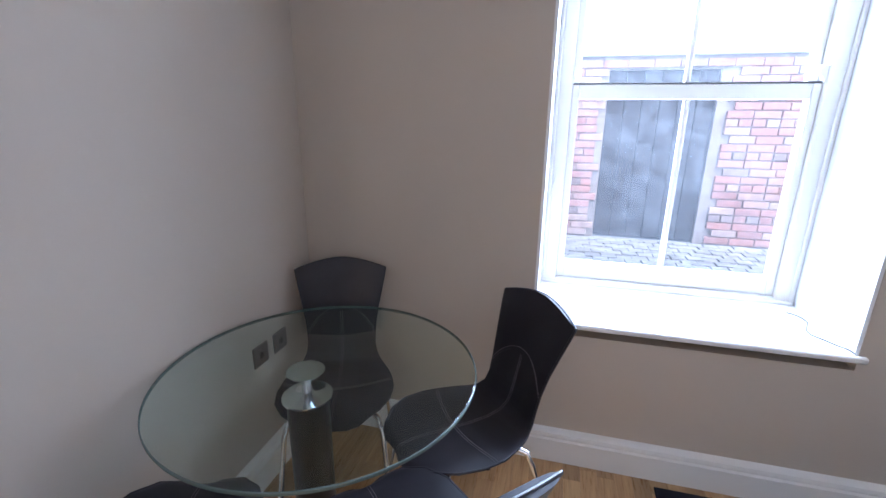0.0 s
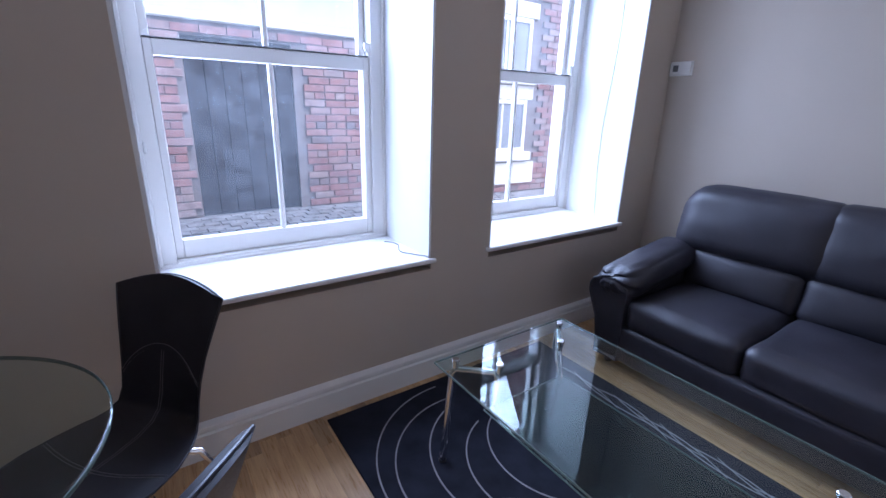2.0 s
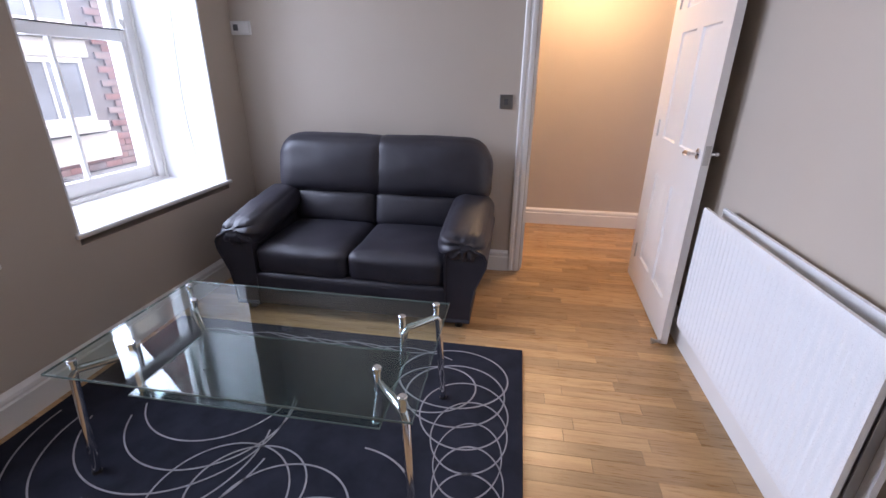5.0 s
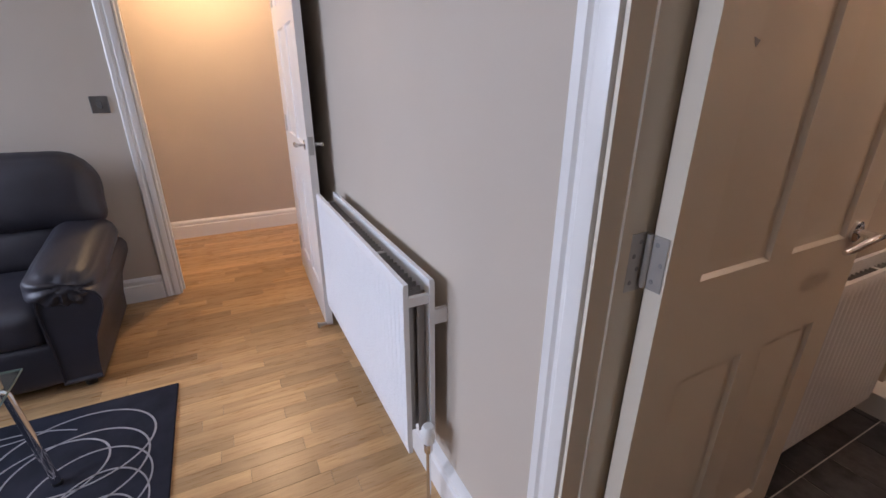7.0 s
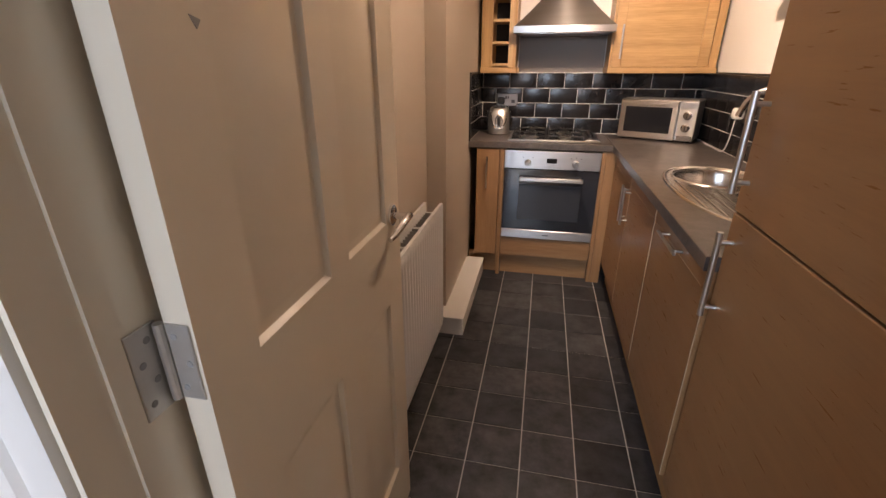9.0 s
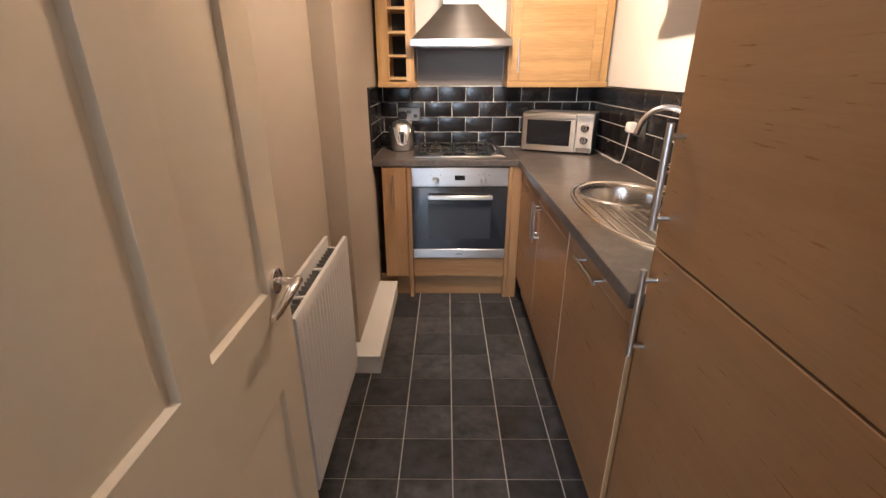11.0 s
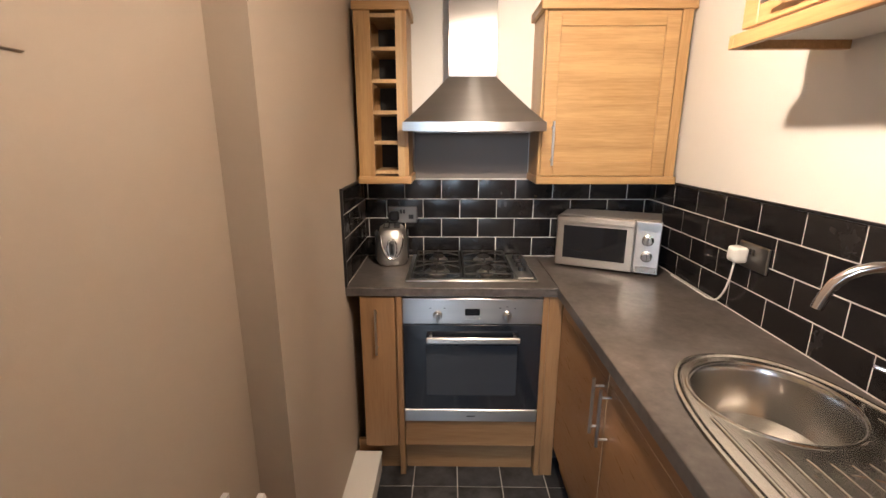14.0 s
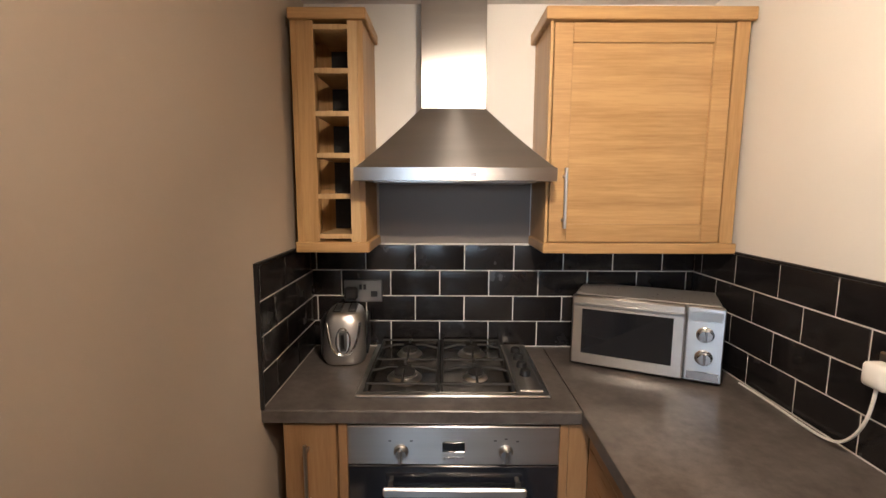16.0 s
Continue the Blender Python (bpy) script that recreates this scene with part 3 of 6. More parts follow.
def panel_door(name, w, h, m, label, paint, flip):
    """A six-panel moulded leaf: local x from the hinge edge, z up, thickness in y from 0 to 0.036."""
    door = tagged(new(name), label, "door", "", "structure")
    door.matrix_world = m
    th = 0.036
    sx = w / 0.72
    cols = ((0.10 * sx, 0.32 * sx), (0.40 * sx, 0.62 * sx))
    rows = ((0.22, 0.80), (1.02, 1.60), (1.72, h - 0.11))
    bm = bmesh.new()
    xs = [0.0] + [x for c in cols for x in c] + [w]
    zs = [0.006] + [z for r in rows for z in r] + [h]
    for face in (0, 1):
        y = th if face else 0.0
        inw = -1 if face else 1
        for i in range(len(xs) - 1):
            for j in range(len(zs) - 1):
                x0, x1, z0, z1 = xs[i], xs[i + 1], zs[j], zs[j + 1]
                if i % 2 == 1 and j % 2 == 1:
                    loops = []
                    for inset, depth in ((0, 0), (0.007, 0.009), (0.018, 0.010), (0.026, 0.009), (0.062, 0.0015)):
                        yy = y + inw * depth
                        loops.append([bm.verts.new((x0 + inset, yy, z0 + inset)), bm.verts.new((x1 - inset, yy, z0 + inset)),
                                      bm.verts.new((x1 - inset, yy, z1 - inset)), bm.verts.new((x0 + inset, yy, z1 - inset))])
                    for p, q in zip(loops, loops[1:]):
                        for k in range(4):
                            bm.faces.new((p[k], p[(k + 1) % 4], q[(k + 1) % 4], q[k]))
                    bm.faces.new(loops[-1])
                else:
                    bm.faces.new([bm.verts.new(c) for c in ((x0, y, z0), (x1, y, z0), (x1, y, z1), (x0, y, z1))])
    for c in (((0, 0, 0.006), (0, th, 0.006), (0, th, h), (0, 0, h)), ((w, 0, 0.006), (w, th, 0.006), (w, th, h), (w, 0, h)),
              ((0, 0, h), (w, 0, h), (w, th, h), (0, th, h)), ((0, 0, 0.006), (w, 0, 0.006), (w, th, 0.006), (0, th, 0.006))):
        bm.faces.new([bm.verts.new(p) for p in c])
    bmesh.ops.remove_doubles(bm, verts=bm.verts, dist=0.0004)
    leaf = part("leaf", bm, paint, door, "six-panel moulded leaf", 20)
    for face in (-1, 1):
        y = 0.0 if face < 0 else th
        hx, hz = w - 0.058, 1.03
        handle = part("lever_handle", lathe(bmesh.new(), ((0, 0), (0.026, 0), (0.026, 0.006), (0.020, 0.009), (0.0085, 0.010), (0.0085, 0.042), (0, 0.042)), 20,
                      m=Matrix.Translation((hx, y, hz)) @ pose(0, 0, 0, 90 if face < 0 else -90)), CHROME, leaf, "polished chrome lever handle on a round rose")
        b2 = bmesh.new()
        yy = y + face * 0.044
        tube(b2, [(hx + 0.006, yy, hz), (hx - 0.03, yy + face * 0.004, hz + 0.003), (hx - 0.06, yy + face * 0.002, hz - 0.004), (hx - 0.09, yy - face * 0.006, hz - 0.018), (hx - 0.112, yy - face * 0.010, hz - 0.022)],
             [0.010, 0.0095, 0.0085, 0.0075, 0.006], 12)
        part("lever", b2, CHROME, leaf)
    part("latch_plate", boxes((w - 0.001, 0.006, 0.985, w + 0.002, th - 0.006, 1.075), bevel=0.0008), SATIN, leaf, "satin metal latch plate")
    for hz in (0.23, 1.065, 1.78):
        hinge = part("hinge", boxes((-0.0025, 0.004 if flip else 0.002, hz - 0.05, 0.0, th - 0.002, hz + 0.05), bevel=0.001), ZINC, door, "pale zinc butt hinge")
        yk = th + 0.004 if flip else -0.004
        part("knuckle", tube(bmesh.new(), [(-0.004, yk, hz - 0.05), (-0.004, yk, hz + 0.05)], 0.0058, 10), ZINC, hinge)
        for k in range(3):
            sy = (0.010 if k % 2 else 0.022) + (0.003 if flip else 0.0)
            part("screw", lathe(bmesh.new(), ((0, 0), (0.0044, 0), (0.0038, 0.0010), (0, 0.0006)), 12, m=Matrix.Translation((-0.0024, sy, hz - 0.034 + 0.034 * k)) @ pose(0, 0, 0, 0, -90)), DUST, hinge)
    return door


# kitchen leaf stands open into the kitchen, hall leaf into the room
kitchen_door = panel_door("door_1", 0.71, 1.99, Matrix(((0.0, 1.0, 0, 0.590), (-1.0, 0.0, 0, -1.087), (0, 0, 1, 0.004), (0, 0, 0, 1))),
           "off-white six-panel kitchen door standing wide open", DOORPAINT, True)
panel_door("door_2", 0.85, 1.99, Matrix.Translation((3.285, -0.922, 0.004)) @ Matrix.Rotation(radians(180 - 2.4), 4, 'Z') @ Matrix.Translation((0, -0.036, 0)),
           "white six-panel hall door standing open against the wall", GLOSS, False)
bm = bmesh.new()
chip = [bm.verts.new((0.086 + u, -0.0012, 1.405 + w)) for u, w in ((0.0, 0.013), (0.015, 0.009), (0.008, 0.0))]
deep = [bm.verts.new(v.co + Vector((0, 0.0014, 0))) for v in chip]
bm.faces.new(chip)
bm.faces.new(deep[::-1])
for k in range(3):
    bm.faces.new((chip[k], chip[(k + 1) % 3], deep[(k + 1) % 3], deep[k]))
part("paint_chip", bm, DUST, kitchen_door, "small grey chip in the paint")
jamb_hinge = tagged(new("jamb_hinge_plate"), "pale zinc hinge plate screwed to the kitchen door lining", "hinge", "", "structure")
JX = DOOR_K[1] - 0.0072
part("plate", boxes((JX - 0.0030, -1.088, 1.010, JX, -1.048, 1.120), bevel=0.001), ZINC, jamb_hinge)
for k in range(4):
    sy, sz = -1.060 - 0.012 * (k % 2), 1.028 + 0.0253 * k
    part("screw", lathe(bmesh.new(), ((0, 0), (0.0046, 0), (0.0040, 0.0010), (0.0012, 0.0004), (0, 0.0004)), 14, m=Matrix.Translation((JX - 0.0028, sy, sz)) @ pose(0, 0, 0, 0, -90)), DUST, jamb_hinge, "countersunk steel screw")

# ---- living room things ----


def dining_chair(at, facing, label):
    """Moulded shell chair: local y ahead, seat about 0.45 high, back top 0.83 at the corners."""
    f = Vector((facing[0], facing[1], 0)).normalized()
    m = Matrix(((f.y, f.x, 0, at[0]), (-f.x, f.y, 0, at[1]), (0, 0, 1, 0), (0, 0, 0, 1)))
    chair = thing("dining_chair", label, "chair", m, "chairs round the glass table")
    # centre line: along the seat and up the back; (ahead, height, half width)
    line = ((0.235, 0.432, 0.055), (0.225, 0.445, 0.115), (0.190, 0.452, 0.165), (0.13, 0.452, 0.200), (0.05, 0.446, 0.212), (-0.03, 0.441, 0.205),
            (-0.10, 0.443, 0.183), (-0.155, 0.456, 0.158), (-0.190, 0.485, 0.142), (-0.208, 0.53, 0.136), (-0.222, 0.59, 0.139), (-0.240, 0.66, 0.150),
            (-0.262, 0.73, 0.166), (-0.282, 0.79, 0.180), (-0.295, 0.828, 0.187))
    nu = 14
    top, bot = [], []
    rows = []
    for i in range(len(line) - 1):
        for k in range(3):
            w = k / 3
            p, q = line[i], line[i + 1]
            rows.append(tuple(p[c] * (1 - w) + q[c] * w for c in range(3)))
    rows.append(line[-1])
    n = len(rows)

    def surf(i, u, off=0.0):
        a = rows[i]
        b0, b1 = rows[max(i - 1, 0)], rows[min(i + 1, n - 1)]
        t = Vector((0, b1[0] - b0[0], b1[1] - b0[1])).normalized()
        nrm = Vector((0, -t.z, t.y))
        if nrm.z < 0 and i < n // 2:
            nrm = -nrm
        if i >= n // 2 and nrm.y < 0:
            nrm = -nrm
        s = i / (n - 1)
        cup = 0.022 * u * u * (1 if s < 0.45 else 0.8)
        peak = 0.048 * (1 - abs(u) ** 1.7) * max(0.0, (s - 0.84) / 0.16) ** 1.2
        return Vector((a[2] * u, a[0], a[1])) + nrm * (cup + off) + t * peak * (1 if t.z > 0 else 0)
    bm = bmesh.new()
    us = [-1 + 2 * k / nu for k in range(nu + 1)]
    for i in range(n):
        top.append([bm.verts.new(surf(i, u, 0.012 * (1 - abs(u) ** 6) + 0.002)) for u in us])
        bot.append([bm.verts.new(surf(i, u, -0.012 * (1 - abs(u) ** 6) - 0.002)) for u in us])
    for i in range(n - 1):
        for k in range(nu):
            bm.faces.new((top[i][k], top[i][k + 1], top[i + 1][k + 1], top[i + 1][k]))
            bm.faces.new((bot[i][k], bot[i + 1][k], bot[i + 1][k + 1], bot[i][k + 1]))
        for k in (0, nu):
            bm.faces.new((top[i][k], top[i + 1][k], bot[i + 1][k], bot[i][k]))
    for i in (0, n - 1):
        for k in range(nu):
            bm.faces.new((top[i][k], top[i][k + 1], bot[i][k + 1], bot[i][k]))
    shell = part("shell", bm, CHAIRSKIN, chair, "dark brown-black stitched leather shell", 60)
    for sgn in (1, -1):
        seam = bmesh.new()
        for gap in (-0.004, 0.004):
            tube(seam, [surf(i, 0.0, sgn * 0.0138) + Vector((gap, 0, 0)) for i in range(2, int(n * 0.80))], 0.0008, 5)
            for at_, sag in ((0.80, 0.10), (0.30, -0.03)):
                bow = []
                for k in range(25):
                    u = -0.97 + 1.94 * k / 24
                    fi = (at_ - sag * u * u) * (n - 1)
                    i, w = int(fi), fi - int(fi)
                    off = sgn * (0.012 * (1 - abs(u) ** 6) + 0.0028)
                    p = surf(i, u, off) * (1 - w) + surf(i + 1, u, off) * w
                    bow.append(p + (Vector((0, 0, gap * 1.5)) if at_ > 0.5 else Vector((0, gap, 0))))
                tube(seam, bow, 0.0009, 5)
        part("stitching", seam, STITCH, shell, "pale double stitching")
    edge = bmesh.new()
    tube(edge, [surf(i, 1.0) for i in range(n)] + [surf(n - 1, u) for u in us[::-1]] + [surf(i, -1.0) for i in range(n - 1, -1, -1)] + [surf(0, u) for u in us], 0.0042, 8)
    part("edge_piping", edge, CHAIRSKIN, shell)
    for sx in (-1, 1):
        for sy, foot in ((1, 0.235), (-1, -0.25)):
            leg = bmesh.new()
            tube(leg, [(sx * 0.06, sy * 0.04, 0.424), (sx * 0.13, sy * 0.12, 0.420), (sx * 0.158, sy * 0.150, 0.405), (sx * 0.172, sy * 0.165, 0.36), (sx * 0.205, foot, 0.004)], 0.0095, 12)
            lg = part("leg", leg, CHROME, chair, "slim chrome tube leg")
            part("foot_cap", lathe(bmesh.new(), ((0, 0), (0.013, 0), (0.013, 0.012), (0.0095, 0.016)), 12, (sx * 0.205, foot, 0)), BLACK, lg)
    part("mounting_plate", boxes((-0.075, -0.07, 0.416, 0.075, 0.07, 0.430), bevel=0.003), CHROME, chair)
    return chair


dining_chair((-0.356, 1.617), (0.358, -0.933), "dark leather moulded dining chair in the corner behind the glass table")
dining_chair((0.160, 1.520), (-0.749, -0.664), "dark leather moulded dining chair pulled up below the window")
dining_chair((0.122, 1.030), (-0.71, 0.70), "dark leather moulded dining chair with its back to the room")
dining_chair((-0.415, 0.86), (-0.33, 0.945), "dark leather moulded dining chair tucked under the glass table")

TC = (-0.218, 1.292)
table = thing("dining_table", "round clear glass dining table on a black column", "dining table", pose(TC[0], TC[1], 0))
bm = bmesh.new()
lathe(bm, ((0, 0.733), (0.443, 0.733), (0.4475, 0.735), (0.449, 0.739), (0.4475, 0.743), (0.443, 0.745), (0, 0.745)), 96)
top_ = part("tabletop", bm, TABLEGLASS, table, "round clear glass top with a polished edge")
top_.visible_shadow = False
part("polished_edge", lathe(bmesh.new(), ((0.4460, 0.7335), (0.4484, 0.7350), (0.4494, 0.739), (0.4484, 0.7430), (0.4460, 0.7446)), 96), GLASSEDGE, top_, "bright polished greenish glass edge")
col = part("column", lathe(bmesh.new(), ((0, 0.02), (0.062, 0.02), (0.062, 0.640), (0.058, 0.645), (0, 0.645)), 40, (-0.052, -0.008, 0)), BLACK, table, "glossy black cylindrical column")
part("lower_plate", lathe(bmesh.new(), ((0, 0.645), (0.074, 0.645), (0.074, 0.650), (0.03, 0.655), (0.016, 0.664), (0.013, 0.690), (0.018, 0.712), (0.05, 0.724), (0.056, 0.732), (0, 0.732)), 40, (-0.052, -0.008, 0)), CHROME, table, "chrome spool under the glass")
part("base_plate", lathe(bmesh.new(), ((0, 0), (0.255, 0), (0.258, 0.006), (0.25, 0.014), (0.10, 0.022), (0, 0.022)), 56, (-0.052, -0.008, 0)), BLACK, table, "black disc base")

# coffee table
ct = thing("coffee_table", "rectangular glass coffee table on chrome legs standing on the rug", "coffee table", pose(1.497, 0.842, 0.012))
top_ = part("tabletop", boxes((-0.346, -0.605, 0.453, 0.346, 0.605, 0.463), bevel=0.003), TABLEGLASS, ct, "clear glass top with bevelled edge")
top_.visible_shadow = False
part("polished_edge", boxes((-0.3475, -0.6065, 0.4545, -0.3458, 0.6065, 0.4615), (0.3458, -0.6065, 0.4545, 0.3475, 0.6065, 0.4615),
                            (-0.3458, -0.6065, 0.4545, 0.3458, -0.6048, 0.4615), (-0.3458, 0.6048, 0.4545, 0.3458, 0.6065, 0.4615)), GLASSEDGE, top_, "dark green glass edge")
shelf = part("shelf", boxes((-0.213, -0.462, 0.284, 0.213, 0.462, 0.292), bevel=0.002), SHELFGLASS, ct, "smoky glass shelf below the top")
shelf.visible_shadow = False
part("polished_edge", boxes((-0.2145, -0.4635, 0.285, -0.2128, 0.4635, 0.291), (0.2128, -0.4635, 0.285, 0.2145, 0.4635, 0.291),
                            (-0.2128, -0.4635, 0.285, 0.2128, -0.4618, 0.291), (-0.2128, 0.4618, 0.285, 0.2128, 0.4635, 0.291)), GLASSEDGE, shelf, "dark green glass edge")
for sx in (-1, 1):
    for sy in (-1, 1):
        lg = bmesh.new()
        a, b = Vector((sx * 0.165, sy * 0.455, 0.433)), Vector((sx * 0.285, sy * 0.570, 0.433))
        fa, fb = Vector((sx * 0.175, sy * 0.440, 0.272)), Vector((sx * 0.305, sy * 0.59, 0.0))
        tube(lg, [fa, a + Vector((0, 0, -0.02)), a + (b - a) * 0.08, b - (b - a) * 0.08, b + Vector((0, 0, -0.02)), fb], 0.014, 14)
        leg = part("leg", lg, CHROME, ct, "bent chrome tube leg")
        part("rubber_foot", lathe(bmesh.new(), ((0, 0), (0.016, 0), (0.016, 0.008), (0.0142, 0.011)), 14, (fb.x, fb.y, 0)), BLACK, leg)
        part("shelf_bolt", lathe(bmesh.new(), ((0, 0.266), (0.017, 0.266), (0.017, 0.2835), (0, 0.2835)), 14, (fa.x, fa.y, 0)), CHROME, leg)
        tall = 0.020 if sy > 0 else 0.036
        for c in (a, b):
            part("clamp", lathe(bmesh.new(), ((0, -0.004), (0.012, -0.004), (0.012, tall), (0.015, tall + 0.002), (0.015, tall + 0.010), (0.012, tall + 0.013), (0, tall + 0.013)), 16, (c.x * 0.985, c.y * 0.985, 0.445)), CHROME, leg, "chrome clamp through the glass")

# rug with woven rings
RX0, RX1, RY0, RY1 = 0.885, 2.245, -0.105, 1.915
rug = thing("rug", "dark blue-grey rug with thin silver swirls on the oak floor", "rug", pose(0, 0, 0))
part("woven_ground", boxes((RX0, RY0, 0.0, RX1, RY1, 0.010), bevel=0.004), RUG, rug, "dark blue-grey woven pile")


def ring(cx, cy, r, squash=1.0, turn=0.0, a0=0.0, a1=360.0, width=0.0055):
    bm = bmesh.new()
    n = 56
    prev = None
    for k in range(n + 1):
        a = radians(a0 + (a1 - a0) * k / n)
        pts = []
        for rr in (r - width * 0.68, r + width * 0.68):
            x, y = rr * math.cos(a), rr * squash * math.sin(a)
            x, y = x * math.cos(turn) - y * math.sin(turn), x * math.sin(turn) + y * math.cos(turn)
            px, py = min(max(cx + x, RX0 + 0.012), RX1 - 0.012), min(max(cy + y, RY0 + 0.012), RY1 - 0.012)
            pts.append((px, py))
        row = [bm.verts.new((pts[0][0], pts[0][1], 0.0098)), bm.verts.new((pts[0][0], pts[0][1], 0.0118)), bm.verts.new((pts[1][0], pts[1][1], 0.0118)), bm.verts.new((pts[1][0], pts[1][1], 0.0098))]
        if prev:
            for j in range(3):
                bm.faces.new((prev[j], prev[j + 1], row[j + 1], row[j]))
        prev = row
    return part("swirl", bm, RUGLINE, rug, "thin silver-grey swirl")


# loops in a row along the end beside the doorway, widening towards the sofa
for k in range(9):
    ry = max(0.128, 0.262 - 0.036 * k)
    ring(1.955 - 0.118 * k, -0.035 + ry + 0.012 * math.sin(k * 1.9), 0.215 - 0.008 * k, ry / (0.215 - 0.008 * k), 0.10 * math.sin(k * 1.3), width=0.0047)
ring(1.86, 0.30, 0.16, 1.2, 0.3, width=0.0047)
# sweeping arcs round the window end that close in towards the middle
for cx, cy, r, sq, tn, a0, a1 in ((1.42, 1.36, 0.50, 1.0, 0.0, 88, 262), (1.40, 1.33, 0.42, 1.0, 0.0, 85, 282), (1.54, 1.30, 0.415, 1.0, 0.0, 105, 292), (1.58, 1.22, 0.34, 1.0, 0.0, 110, 285),
                                  (1.70, 1.25, 0.325, 1.0, 0.0, 120, 262), (1.17, 0.94, 0.24, 1.0, 0.0, 0, 360), (1.22, 0.86, 0.19, 1.08, 0.3, 0, 360), (1.15, 0.70, 0.20, 1.15, 0.2, 0, 360),
                                  (1.08, 0.52, 0.15, 1.4, -0.2, 0, 360), (1.20, 0.60, 0.26, 1.3, 0.3, 120, 330)):
    ring(cx, cy, r, sq, tn, a0, a1, width=0.0045)
# long shallow strands that cross along the sofa side
for k in range(9):
    bow = 0.030 + 0.008 * (k % 3)
    half_, lean = 0.21 + 0.03 * (k % 2), (-1) ** k
    bm = bmesh.new()
    prev = None
    for q in range(40):
        u = -1 + 2 * q / 39
        y = 1.46 - 0.125 * k + half_ * u
        x = 2.125 + 0.004 * (k % 4) + lean * bow * (0.6 - u * u) + 0.02 * u
        row = [bm.verts.new((x - 0.0026, y, 0.0098)), bm.verts.new((x - 0.0026, y, 0.0118)), bm.verts.new((x + 0.0026, y, 0.0118)), bm.verts.new((x + 0.0026, y, 0.0098))]
        if prev:
            for j in range(3):
                bm.faces.new((prev[j], prev[j + 1], row[j + 1], row[j]))
        prev = row
    part("swirl", bm, RUGLINE, rug, "thin silver-grey strand")

# sofa: local x across (0 to 1.56), y from the front (0) to the wall (0.88)
sofa = thing("sofa", "black leather two-seat sofa with pillow arms against the wall", "sofa",
             Matrix(((0, 1, 0, 2.385), (-1, 0, 0, 1.690), (0, 0, 1, 0), (0, 0, 0, 1))))
SW, SD = 1.555, 0.875
bm = bmesh.new()
cushion(bm, (SW / 2 - 0.20, 0.410, 0.112), 0.03, (0, 0.010, 0.004), Matrix.Translation((SW / 2, 0.408, 0.160)), 10, 0.002)
part("base", bm, LEATHER, sofa, "black leather front rail", 60)
for k, cx in enumerate((SW / 2 - 0.285, SW / 2 + 0.285)):
    bm = bmesh.new()
    cushion(bm, (0.285, 0.32, 0.092), 0.05, (0.0, 0.012, 0.022), Matrix.Translation((cx, 0.330, 0.335)), 16, 0.004, 3 + k)
    part("seat_cushion", bm, LEATHER, sofa, "black leather seat cushion", 70)
    bm = bmesh.new()
    cushion(bm, (0.292, 0.075, 0.125), 0.055, (0, 0.028, 0.0), Matrix.Translation((cx, 0.640, 0.515)) @ pose(0, 0, 0, -10), 14, 0.004, 9 + k)
    part("lumbar_cushion", bm, LEATHER, sofa, "black leather lower back cushion", 70)
    bm = bmesh.new()
    sx = -1 if k == 0 else 1
    cushion(bm, (0.402, 0.108, 0.205), 0.095, (0.0, 0.040, 0.010), Matrix.Translation((cx + 0.035 + sx * 0.048, 0.700, 0.786)) @ pose(0, 0, 0, -9), 16, 0.005, 15 + k)
    for v in bm.verts:
        # the outer upper corner is drawn down in a wide round
        edge_ = 0.745 - abs(v.co.x - 0.813)
        if v.co.z > 0.72 and edge_ < 0.19:
            u = min(1.0, (0.19 - edge_) / 0.19)
            v.co.z -= 0.17 * (1 - math.sqrt(max(0.0, 1 - u * u))) * (v.co.z - 0.72) / 0.28
    part("back_cushion", bm, LEATHER, sofa, "plump black leather back cushion", 70)
bm = bmesh.new()
cushion(bm, (SW / 2 - 0.12, 0.05, 0.43), 0.045, (0, 0, 0), Matrix.Translation((SW / 2 + 0.03, 0.815, 0.485)), 8)
part("back_frame", bm, LEATHER, sofa, "", 60)
